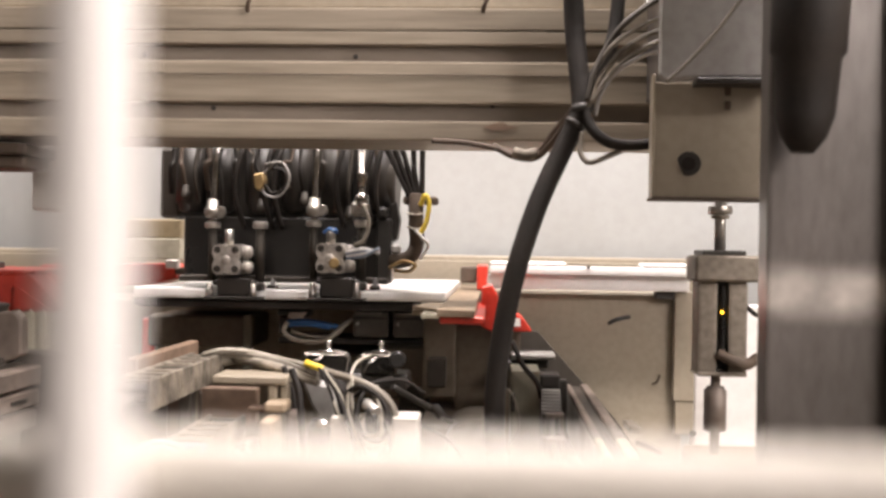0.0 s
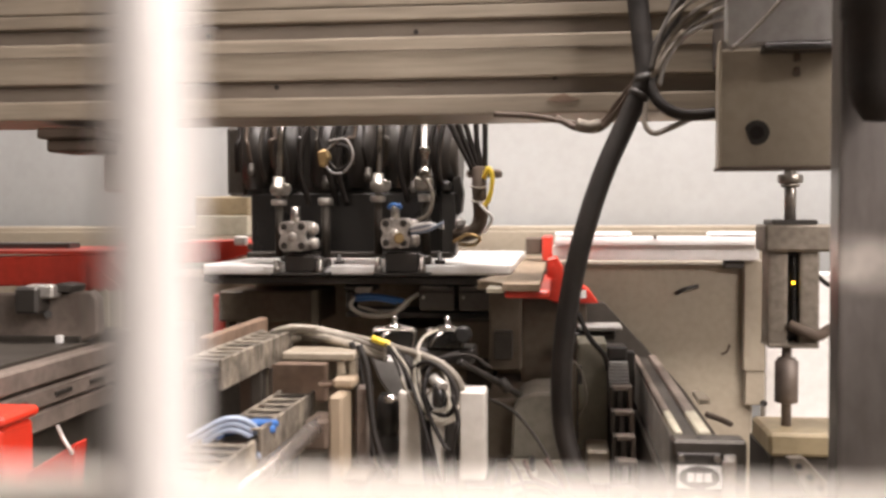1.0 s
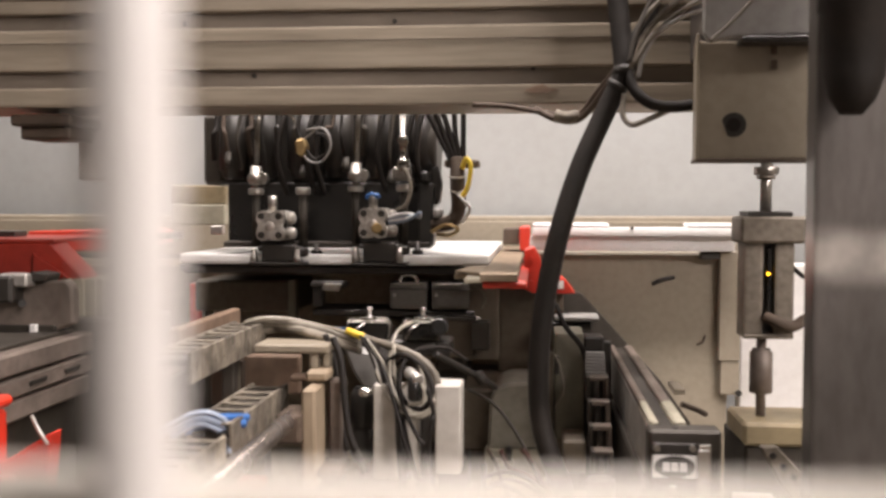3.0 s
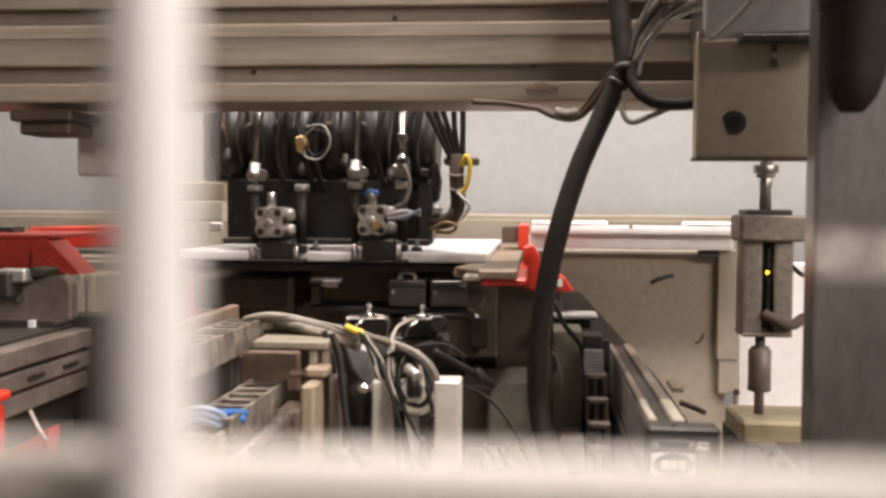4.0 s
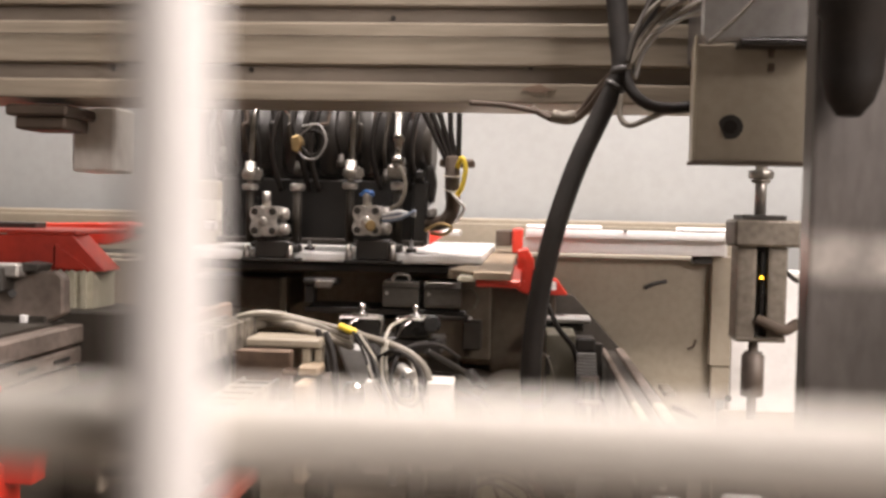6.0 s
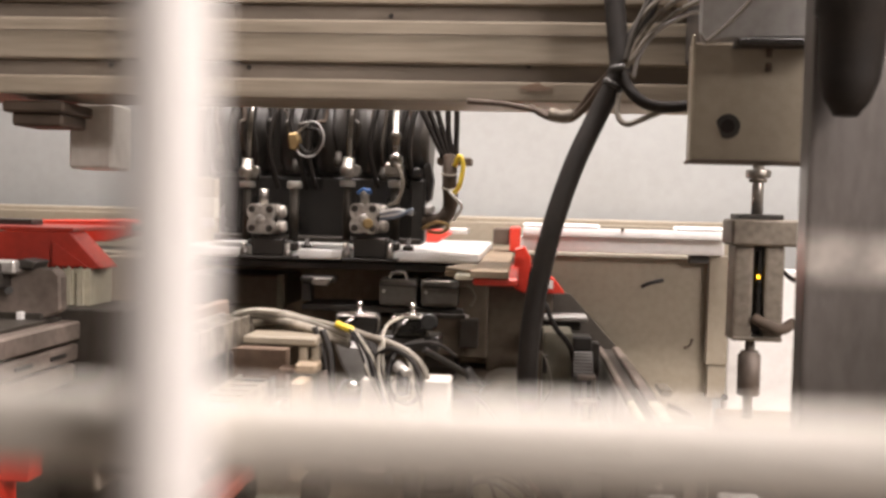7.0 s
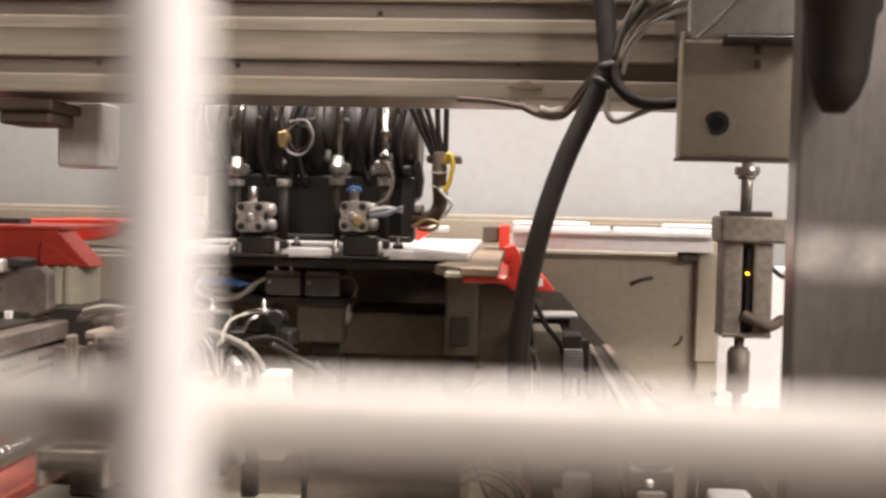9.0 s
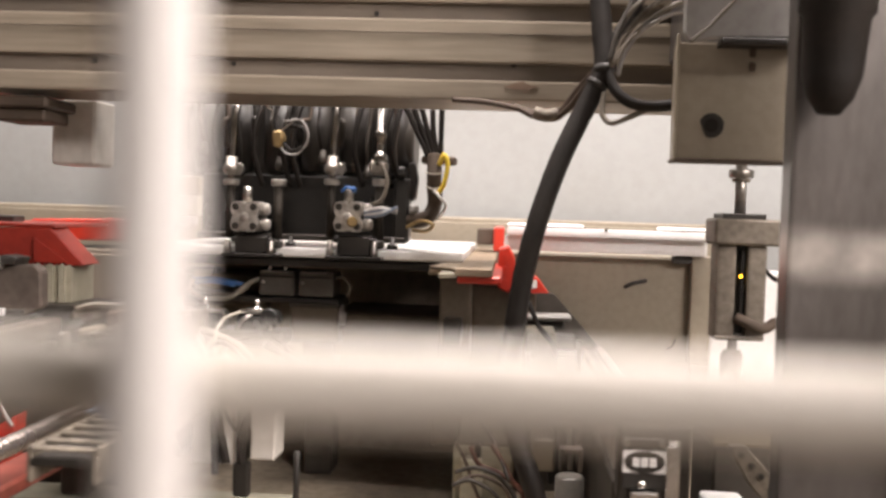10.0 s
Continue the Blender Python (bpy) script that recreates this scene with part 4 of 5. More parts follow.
part("clamp_block", box(0.13, 0.16, 1.044, 1.059, 0.77, 0.8003, 0.002), M_CHROME, lm)
part("socket_screw", lathe_bm(bmesh.new(), (0.1433, 1.05, 0.8063), (0.1433, 1.058, 0.8063), [(0, 0.002), (0.1, 0.0045), (1, 0.0045)], 12), M_CHROME, lm)
part("foil_edge", box(0.1682, 0.1808, 1.053, 1.0555, 0.775, 0.8477, 0.0008), M_CHROME, lm, "crumpled bright foil strip")
part("top_screw", rod((0.1475, 1.068, LZ - 0.002), (0.1475, 1.068, LZ + 0.002), 0.003, 8), M_BLACK, lm)

ch = thing("cable_chain", (0.0867, 1.4, 0.7604), "black plastic cable chain with open links beside the drive", "cable chain")
part("head_block", box(0.0719, 0.102, 1.5, 1.55, 0.8867, 0.9079, 0.003), M_BLACK, ch)
for a, b, y0, z0, z1 in [(0.0727, 0.1015, 1.48, 0.8845, 0.887), (0.0727, 0.1015, 1.476, 0.8803, 0.8829), (0.0727, 0.1016, 1.472, 0.8762, 0.8787), (0.0727, 0.1016, 1.468, 0.872, 0.8745), (0.0728, 0.1016, 1.464, 0.8678, 0.8703), (0.0728, 0.1016, 1.46, 0.8636, 0.8661), (0.0728, 0.1017, 1.456, 0.8594, 0.8619), (0.0728, 0.1017, 1.452, 0.8552, 0.8577)]:
    part("rib", box(a, b, y0, y0 + 0.02, z0, z1, 0.0005), M_PALEGREY, ch)
for xa, xb, xc, xd, yk, z0, z1, z2 in [(0.0726, 0.0782, 0.0991, 0.1047, 1.44, 0.8244, 0.8586, 0.8521), (0.0737, 0.0792, 0.0996, 0.1051, 1.41, 0.7949, 0.8285, 0.8221), (0.0746, 0.08, 0.1, 0.1054, 1.38, 0.7668, 0.7998, 0.7935), (0.0754, 0.0807, 0.1003, 0.1056, 1.35, 0.7402, 0.7725, 0.7664)]:
    part("link", box(xa, xb, yk, yk + 0.03, z0, z1, 0.001), M_DARK, ch)
    part("link", box(xc, xd, yk, yk + 0.03, z0, z1, 0.001), M_GREYB, ch)
    part("bridge", box(xb, xc, yk + 0.001, yk + 0.026, z2, z1, 0.0008), M_GREYB, ch)
    part("inner_cable", rod(((xb + xc) / 2, yk + 0.02, z0), ((xb + xc) / 2, yk + 0.02, z2), 0.0035, 10), M_PALEGREY, ch)
part("backing", box(0.0692, 0.1156, 1.54, 1.56, 0.6737, 0.8958, 0.002), M_BLACK, ch)

# ---- clamping unit at the machine's other end ----
cu = thing("clamping_unit", (-0.78, 1.3, 0.62), "dusty grey clamping unit of stacked plates on the machine bed", "clamping unit")
part("block", prism([(-0.9279, 1.4, 0.9868)[::2], (-0.6849, 1.4, 0.9927)[::2], (-0.6748, 1.4, 0.9828)[::2], (-0.6738, 1.4, 0.9306)[::2], (-0.7034, 1.4, 0.9161)[::2], (-0.9297, 1.4, 0.9084)[::2]], "y", 1.4, 1.425, 0.003), M_GREYB, cu)
part("strip", box(-0.9255, -0.6986, 1.394, 1.41, 0.9156, 0.9273), M_DARK, cu)
part("cap_screw", rod((-0.7458, 1.39, 0.9599), (-0.7522, 1.402, 0.9587), 0.006, 12), M_BLACK, cu)
part("foot_bolt", box(-0.7331, -0.7237, 1.386, 1.396, 0.9176, 0.9291, 0.001), M_WHITEP, cu)
part("valve", box(-0.7818, -0.7462, 1.36, 1.4, 0.9626, 1.0015, 0.004), M_BLACK, cu)
part("valve_cap", box(-0.7702, -0.7277, 1.37, 1.4, 0.9846, 1.0042, 0.003), M_ALU, cu)
part("clamp_jaw", prism([(-0.7607, 1.39, 0.9929)[::2], (-0.7278, 1.39, 1.0063)[::2], (-0.7038, 1.39, 1.0031)[::2], (-0.7091, 1.39, 0.9916)[::2]], "y", 1.385, 1.43, 0.002), M_BLACK, cu)
for z0, z1, xr in [(0.8836, 0.9122, -0.665), (0.8532, 0.8785, -0.668), (0.821, 0.8481, -0.672)]:
    part("plate", box(-0.95, xr, 0.9, 1.45, z0, z1, 0.003), M_GREYB, cu)
# Dark sheet added as shading over the plate tops, leaving a light rim.
part("cover", box(-0.95, -0.69, 0.9, 1.44, 0.9122 + 0.0005, 0.9122 + 0.006, 0.001), M_DARK, cu)
for y0 in (1.02, 1.14, 1.26, 1.36):
    part("slot", box(-0.668, -0.6655, y0, y0 + 0.045, 0.8633, 0.8692, 0), M_BLACK, cu)
part("core", box(-0.94, -0.69, 0.93, 1.44, 0.62, 0.9089, 0.003), M_DARK, cu)
for k in range(7):
    x_ = (-0.7399, 1.5, 0.9494)[0] + 0.0095 * k
    part("bellows_fold", prism([(x_, 0.93), (x_ + 0.005, 0.925), (x_ + 0.0095, 0.93), (x_ + 0.0095, 0.985), (x_ + 0.005, 0.99), (x_, 0.985)], "y", 1.5 - 0.006 * (k % 2), 1.58), M_PALE, cu, "pale ribbed bellows")
part("bellows_base", box(-0.76, -0.6328, 1.48, 1.6, 0.8992, 0.9211), M_DARK, cu)
part("stand", box(-0.95, -0.6, 1.45, 1.6, 0.62, 0.93, 0.003), M_DARK, cu)

rw = thing("red_guard", (-0.66, 1.1, 0.62), "red enamelled sheet guard low on the machine bed", "guard")
part("wedge", prism([(-0.6648, 1.1, 0.7629)[::2], (-0.6645, 1.1, 0.7749)[::2], (-0.5586, 1.1, 0.8385)[::2], (-0.5653, 1.1, 0.7656)[::2]], "y", 1.1, 1.13, 0.002), M_RED, rw)
part("block", box(-0.768, -0.6205, 1.05, 1.12, 0.7637, 0.8629, 0.004), M_RED, rw)
part("lid", box(-0.7656, -0.6151, 1.045, 1.125, 0.866, 0.8786, 0.004), M_RED, rw)
part("stay", tube([(-0.5907, 1.12, 0.8535), (-0.5723, 1.1, 0.8415), (-0.5616, 1.1, 0.8253)], 0.0025, 8), M_ALU, rw)
part("foot", box(-0.72, -0.6, 1.05, 1.14, 0.62, 0.79, 0.003), M_RED, rw)

# ---- red arms that travel ----
arm = thing("red_feed_arm", (-0.7839, 1.53, 1.0096), "red enamelled feed arm with a chamfered nose", "arm")
part("bar", prism([(-1.0884, 1.5, 1.0359)[::2], (-0.7292, 1.5, 1.0443)[::2], (-0.6732, 1.5, 0.9881)[::2], (-0.7579, 1.5, 0.9822)[::2], (-0.7688, 1.5, 0.9954)[::2], (-1.0896, 1.5, 0.9898)[::2]], "y", 1.5, 1.56, 0.002), M_REDSHADE, arm)
part("top_flange", prism([(-1.0883, 1.5, 1.0386)[:2], (-0.7219, 1.5, 1.0399)[:2], (-0.74, 1.75), (-1.2, 1.75)], "z", 1.044, 1.05, 0.001), M_REDSHADE, arm)
part("rib", prism([(-0.7521, 1.49, 1.0279)[::2], (-0.6978, 1.49, 0.9912)[::2], (-0.7527, 1.49, 0.9909)[::2]], "y", 1.494, 1.5), M_REDSHADE, arm)
part("edge_strip", box(-1.0182, -0.8387, 1.6, 1.64, 1.0468, 1.0601), M_BLACK, arm)

ra = thing("red_push_arm", (-0.7561, 2, 1.03), "bright red pusher arm behind the drilling head", "arm", "pusher arms")
part("bar", prism([(-0.9744, 2, 1.0505)[::2], (-0.7197, 2, 1.0581)[::2], (-0.6935, 2, 1.0535)[::2], (-0.6937, 2, 1.0279)[::2], (-0.7563, 2, 1.0113)[::2], (-0.975, 2, 1.0081)[::2]], "y", 1.98, 2.06, 0.003), M_RED, ra)
part("tip_pad", box(-0.6973, -0.6667, 1.97, 2.05, 1.0358, 1.0496, 0.003), M_BROWN, ra)
rb = thing("red_push_arm", (-0.3602, 2.1, 1.0279), "bright red pusher arm with a grey gripper behind the drilling head", "arm", "pusher arms")
part("bar", prism([(-0.5193, 2.1, 1.0395)[::2], (-0.348, 2.1, 1.0544)[::2], (-0.3117, 2.1, 1.0472)[::2], (-0.3481, 2.1, 1.0231)[::2], (-0.5194, 2.1, 1.0153)[::2]], "y", 2.08, 2.15, 0.003), M_RED, rb)
part("gripper", box(-0.3238, -0.2803, 2.1, 2.14, 1.0449, 1.0568, 0.003), M_ALU, rb)

# ---- rear valve unit on its slide ----
vu = thing("valve_unit", (-0.2356, 1.65, 0.9349), "black valve unit with two boxes, air hoses and a blue tube", "valve unit")
for a0, a1, b0, b1 in [(-0.2358, -0.1751, 0.9364, 0.9795), (-0.1677, -0.1074, 0.9364, 0.9795)]:
    vb = part("box", box(a0, a1, 1.6, 1.68, b0, b1, 0.006, 2), M_BLACKGREY, vu)
    part("lid", box(a0 - 0.001, a1 + 0.001, 1.598, 1.682, b1 - 0.012, b1 - 0.009, 0.001), M_BLACK, vb)
    # Bright strip added as the highlight along the box's upper edge.
    part("edge_glint", box(a0 + 0.004, a1 - 0.012, 1.5965, 1.602, b1 - 0.004, b1 - 0.001, 0.0006), M_STEEL, vb)
    part("screw", rod((a0 + 0.008, 1.596, b1 - 0.02), (a0 + 0.008, 1.601, b1 - 0.02), 0.003, 8), M_ALU, vb)
part("clip", tube([(-0.2187, 1.61, 0.9731), (-0.2168, 1.61, 0.988), (-0.1946, 1.61, 0.988), (-0.1928, 1.61, 0.9733)], 0.0032, 8, 3), M_CHROME, vu)
part("carrier", box(-0.3648, -0.0989, 1.61, 1.72, 0.9232, 0.9333, 0.002), M_BLACK, vu)
part("lower_block", box(-0.1806, -0.0983, 1.6, 1.7, 0.8574, 0.9215, 0.003), M_OLIVE, vu)
part("block_edge", box(-0.1819, -0.0953, 1.595, 1.7, 0.9184, 0.9257, 0.001), M_DARK, vu)
part("side_nozzle", lathe_bm(bmesh.new(), (-0.0958, 1.62, 0.8883), (-0.0958, 1.62, 0.9235), [(0, 0.006), (0.3, 0.009), (0.6, 0.009), (0.65, 0.006), (1, 0.006)], 12), M_ALU, vu)
part("bracket", box(-0.3638, -0.3081, 1.59, 1.63, 0.9701, 0.9812, 0.003), M_BLACK, vu)
part("bracket_arm", box(-0.3624, -0.3475, 1.6, 1.63, 0.9387, 0.9692, 0.002), M_BLACK, vu)
part("bracket_face", prism([(-0.3413, 1.585, 0.9778)[::2], (-0.3108, 1.585, 0.978)[::2], (-0.3182, 1.585, 0.9652)[::2], (-0.3441, 1.585, 0.9668)[::2]], "y", 1.584, 1.592, 0.001), M_STEEL, vu)
bt = part("blue_tube", tube([(-0.346, 1.585, 0.9595), (-0.3162, 1.575, 0.9633), (-0.2796, 1.575, 0.9591), (-0.2556, 1.585, 0.953)], 0.0045, 10), M_BLUE, vu)
bt2 = part("blue_tube", tube([(-0.3403, 1.58, 0.9554), (-0.3065, 1.572, 0.9582), (-0.2705, 1.575, 0.9528)], 0.003, 10), M_BLUE, vu)
lt = part("loop_tube", tube([(-0.3431, 1.58, 0.9618), (-0.3476, 1.575, 0.9449), (-0.3245, 1.57, 0.932), (-0.2788, 1.57, 0.9324), (-0.2512, 1.58, 0.9553), (-0.2377, 1.6, 0.9646)], 0.004, 10), M_PALEC, vu)
lt2 = part("loop_tube", tube([(-0.3358, 1.58, 0.9454), (-0.298, 1.575, 0.9372), (-0.2622, 1.58, 0.9415), (-0.2454, 1.59, 0.9617)], 0.0035, 10), M_GREYC, vu)
part("end_loop", tube([(-0.1106, 1.62, 0.9667), (-0.0922, 1.62, 0.9696), (-0.0812, 1.62, 0.9531), (-0.0876, 1.62, 0.9365)], 0.0022, 8), M_GREYC, vu)
part("slide_arm", box(-0.1625, -0.1112, 1.63, 1.7, 0.8305, 0.8585, 0.003), M_DARK, vu)
part("slide_post", box(-0.16, -0.11, 1.65, 1.72, 0.62, 0.88, 0.003), M_DARK, vu)

# ---- front carriage with chains, spindle and wiring ----
fc = thing("tool_carriage", (-0.2591, 1.15, 0.746), "tool carriage with cable chains, wiring looms, spindle and white block", "carriage")
dc = thing("drag_chain", (-0.38, 1.14, 0.62), "dust-covered grey drag chains with blue and grey hoses", "cable chain")
def chain(x0, x1, z0, z1, ya, yb, step, m):
    """Open links in a row along y: two side plates and two bridges each."""
    n = round((yb - ya) / step)
    for k in range(n):
        y0, y1 = ya + k * step, ya + (k + 0.93) * step
        l = part("chain_link", box(x1 - 0.005, x1, y0, y1, z0, z1, 0.001), m, dc)
        part("far_plate", box(x0, x0 + 0.005, y0, y1, z0, z1, 0.001), m, l)
        part("bridge", box(x0 + 0.005, x1 - 0.005, y0, y0 + step * 0.3, z1 - 0.003, z1 - 0.0005, 0.0006), m, l)
        part("pin", rod((x1, (y0 + y1) / 2, (z0 + z1) / 2), (x1 + 0.001, (y0 + y1) / 2, (z0 + z1) / 2), 0.005, 10), m, l)
CX1, _, CZ0 = (-0.3577, 1.3, 0.9176)
chain(CX1 - 0.044, CX1, CZ0 - 0.003, CZ0 + 0.031, 1.012, 1.3, 0.032, M_DUST)
part("side_bar", box(CX1 - 0.066, CX1 - 0.053, 1.12, 1.36, CZ0 + 0.018, CZ0 + 0.042, 0.002), M_BROWNBAR, dc)
# Black sheets below the bridges stand in for shade inside the slots.
part("slot_shade", box(CX1 - 0.042, CX1 - 0.002, 1.012, 1.28, CZ0 + 0.016, CZ0 + 0.0225, 0.001), M_BLACK, dc)
part("slot_shade", box((-0.3117, 1.22, 0.8416)[0] - 0.046, (-0.3117, 1.22, 0.8416)[0] - 0.003, 1.0, 1.24, (-0.3117, 1.22, 0.8416)[2] + 0.02, (-0.3117, 1.22, 0.8416)[2] + 0.0275, 0.001), M_BLACK, dc)
DX1, _, DZ0 = (-0.3117, 1.22, 0.8416)
chain(DX1 - 0.048, DX1, DZ0, DZ0 + 0.036, 1.0, 1.24, 0.034, M_DUST)
EX1, _, EZ1 = (-0.2983, 0.95, 0.8792)
chain(EX1 - 0.06, EX1, EZ1 - 0.03, EZ1, 0.8, 0.95, 0.028, M_DUST)
part("slot_shade", box(EX1 - 0.058, EX1 - 0.003, 0.8, 0.95, EZ1 - 0.016, EZ1 - 0.009, 0.001), M_BLACK, dc)
part("stand_post", box(CX1 - 0.03, CX1 - 0.014, 1.2, 1.22, 0.62, CZ0 - 0.003, 0.002), M_DARK, dc)
part("back_plate", box(-0.4041, -0.323, 1.34, 1.36, 0.8432, 0.8965, 0.002), M_BROWNBAR, fc)
part("back_plate", box(-0.4341, -0.3921, 1.3, 1.32, 0.8345, 0.8956, 0.002), M_BROWN, fc)
part("frame_post", box(-0.3902, -0.3798, 1.24, 1.26, 0.8615, 0.9197, 0.002), M_DUST, fc)
part("bracket", box(-0.3459, -0.2525, 1.2, 1.26, 0.9209, 0.9313, 0.002), M_CREAM, fc)
part("bracket_post", box(-0.2776, -0.267, 1.205, 1.225, 0.8967, 0.9205, 0.002), M_CREAM, fc)
part("bracket_post", box(-0.2643, -0.2543, 1.215, 1.235, 0.8854, 0.9192, 0.002), M_CREAM, fc)
part("cap", box(-0.2768, -0.2498, 1.18, 1.22, 0.89, 0.9024, 0.003), M_PINE, fc)
part("wooden_stop", box(-0.2738, -0.2569, 1.145, 1.2, 0.7675, 0.8867, 0.003), M_PINE, fc)
part("cap_arm", box(-0.3006, -0.2801, 1.2, 1.22, 0.8861, 0.8938, 0.002), M_BROWNBAR, fc)
part("grey_plate", box(-0.255, -0.238, 1.21, 1.25, 0.7779, 0.8872, 0.003), M_GREYB, fc)
part("stop_foot", box(-0.2773, -0.2278, 1.15, 1.22, 0.7799, 0.7894, 0.003), M_BROWN, fc)
SX, _, SZ = (-0.2882, 1.16, 0.8497)
def spindle_bm(x, z, y0, y1, r, pitch, depth):
    """A shaft along y whose skin rises and falls in a helix."""
    bm, seg, rings = bmesh.new(), 24, []
    n = int((y1 - y0) / (pitch / 6))
    for i in range(n + 1):
        y = y0 + (y1 - y0) * i / n
        ring = []
        for k in range(seg):
            a = 2 * math.pi * k / seg
            rr = r - depth * max(0.0, math.cos(2 * math.pi * y / pitch - a)) ** 4
            ring.append(bm.verts.new((x + rr * math.cos(a), y, z + rr * math.sin(a))))
        rings.append(ring)
    for q, w in zip(rings, rings[1:]):
        for k in range(seg):
            bm.faces.new((q[k], w[k], w[(k + 1) % seg], q[(k + 1) % seg])).smooth = True
    bm.faces.new(rings[0])
    bm.faces.new(rings[-1][::-1])
    return bm
part("spindle", spindle_bm(SX, SZ, 0.8, 1.16, 0.0105, 0.0115, 0.002), M_SPINDLE, fc, "polished steel spindle with a coarse thread")
part("spindle_nut", box(SX - 0.012, SX + 0.016, 1.13, 1.19, SZ - 0.025, SZ + 0.01, 0.003), M_BROWN, fc)
part("red_rail", box(SX - 0.045, SX + 0.003, 0.8, 1.04, SZ - 0.052, SZ - 0.036, 0.003), M_BROWNRED, fc)
for line in [[(-0.3846, 0.98, 0.8695), (-0.3493, 0.99, 0.8878), (-0.3288, 1, 0.885), (-0.3171, 1.01, 0.8689), (-0.3154, 1, 0.8458)], [(-0.3847, 0.98, 0.8613), (-0.3494, 0.99, 0.882), (-0.3289, 1, 0.8779), (-0.3172, 1.01, 0.8629), (-0.3154, 1, 0.8458)], [(-0.3848, 0.98, 0.8532), (-0.3495, 0.99, 0.8762), (-0.329, 1, 0.8709), (-0.3172, 1.01, 0.857), (-0.3154, 1, 0.8458)]]:
    part("pale_hose", tube(line, 0.0031, 10), M_PBLUE, dc)
part("blue_hose", tube([(-0.35, 1, 0.8763), (-0.3263, 1.02, 0.8785), (-0.3107, 1.05, 0.8725)], 0.0045, 10), M_BLUE, dc)
part("blue_hose", tube([(-0.3621, 1, 0.8678), (-0.3294, 1.02, 0.8712), (-0.3103, 1.04, 0.8685)], 0.0045, 10), M_BLUE, dc)
# cables from the chain to the regulators
for k, line in enumerate([[(-0.3779, 1.27, 0.9496), (-0.3522, 1.27, 0.9558), (-0.321, 1.28, 0.9535), (-0.2834, 1.28, 0.9458), (-0.2444, 1.26, 0.9406), (-0.2221, 1.25, 0.9349)], [(-0.3802, 1.27, 0.9459), (-0.355, 1.28, 0.9509), (-0.321, 1.28, 0.9491), (-0.2812, 1.27, 0.9426), (-0.2444, 1.26, 0.9347), (-0.2221, 1.25, 0.9291)], [(-0.3825, 1.27, 0.9422), (-0.3578, 1.29, 0.946), (-0.321, 1.28, 0.9446), (-0.279, 1.26, 0.9394), (-0.2444, 1.26, 0.9289), (-0.2221, 1.25, 0.9233)], [(-0.3848, 1.27, 0.9384), (-0.3606, 1.3, 0.941), (-0.321, 1.28, 0.9402), (-0.2768, 1.25, 0.9364), (-0.2444, 1.26, 0.9231), (-0.2221, 1.25, 0.9175)]]):
    part("chain_cable", tube(line, (0.003, 0.004, 0.003, 0.0045)[k], 10), (M_PALEC, M_GREYC, M_PALEC, M_DUST)[k], fc)
part("chain_cable", tube([(-0.3763, 1.29, 0.9338), (-0.3375, 1.3, 0.9421), (-0.2917, 1.3, 0.9335), (-0.2669, 1.29, 0.9127)], 0.0082, 12), M_DUST, fc)
for k, line in enumerate([[(-0.2194, 1.235, 0.9397), (-0.202, 1.225, 0.9101), (-0.1914, 1.22, 0.8772), (-0.1787, 1.22, 0.8393)], [(-0.2151, 1.235, 0.9376), (-0.1956, 1.225, 0.9088), (-0.1857, 1.22, 0.8801), (-0.1745, 1.22, 0.8429)], [(-0.2108, 1.235, 0.9355), (-0.1893, 1.225, 0.9074), (-0.1801, 1.22, 0.883), (-0.1702, 1.22, 0.8465)], [(-0.2065, 1.235, 0.9334), (-0.1829, 1.225, 0.9061), (-0.1744, 1.22, 0.8859), (-0.166, 1.22, 0.8501)], [(-0.1743, 1.22, 0.9309), (-0.1771, 1.21, 0.8988), (-0.1674, 1.2, 0.8576), (-0.1432, 1.195, 0.8452), (-0.1245, 1.2, 0.8584), (-0.1283, 1.21, 0.8995), (-0.1448, 1.22, 0.9201)], [(-0.1743, 1.22, 0.9309), (-0.175, 1.21, 0.8988), (-0.164, 1.2, 0.8556), (-0.1432, 1.195, 0.8501), (-0.1286, 1.2, 0.8625), (-0.1338, 1.21, 0.8994), (-0.1469, 1.22, 0.9166)], [(-0.1743, 1.22, 0.9309), (-0.1729, 1.21, 0.8988), (-0.1605, 1.2, 0.8536), (-0.1432, 1.195, 0.8549), (-0.1328, 1.2, 0.8665), (-0.1394, 1.21, 0.8994), (-0.149, 1.22, 0.913)], [(-0.1772, 1.24, 0.901), (-0.1515, 1.235, 0.9199), (-0.113, 1.24, 0.9254), (-0.0853, 1.25, 0.9079)]]):
    part("thin_wire", tube(line, 0.0019 if k < 4 else 0.0023, 8), M_PALEC if k in (2, 4, 6) else M_RUBBER, fc)
part("yellow_tag", tube([(-0.2397, 1.255, 0.9434), (-0.2279, 1.25, 0.9398), (-0.2177, 1.25, 0.9364)], 0.0046, 12), M_YELLOW, fc)
part("grey_hose", tube([(-0.228, 1.275, 0.935), (-0.2079, 1.255, 0.931), (-0.1729, 1.225, 0.9267), (-0.1436, 1.215, 0.916), (-0.1241, 1.21, 0.8982), (-0.1179, 1.21, 0.8774)], 0.0048, 14), M_GREYC, fc)
part("grey_duct", prism([(-0.2553, 1.27, 0.9172)[::2], (-0.2146, 1.27, 0.9089)[::2], (-0.1889, 1.27, 0.8667)[::2], (-0.2148, 1.27, 0.8442)[::2], (-0.2406, 1.27, 0.8806)[::2]], "y", 1.3, 1.33, 0.004), M_PALEGREY, fc)
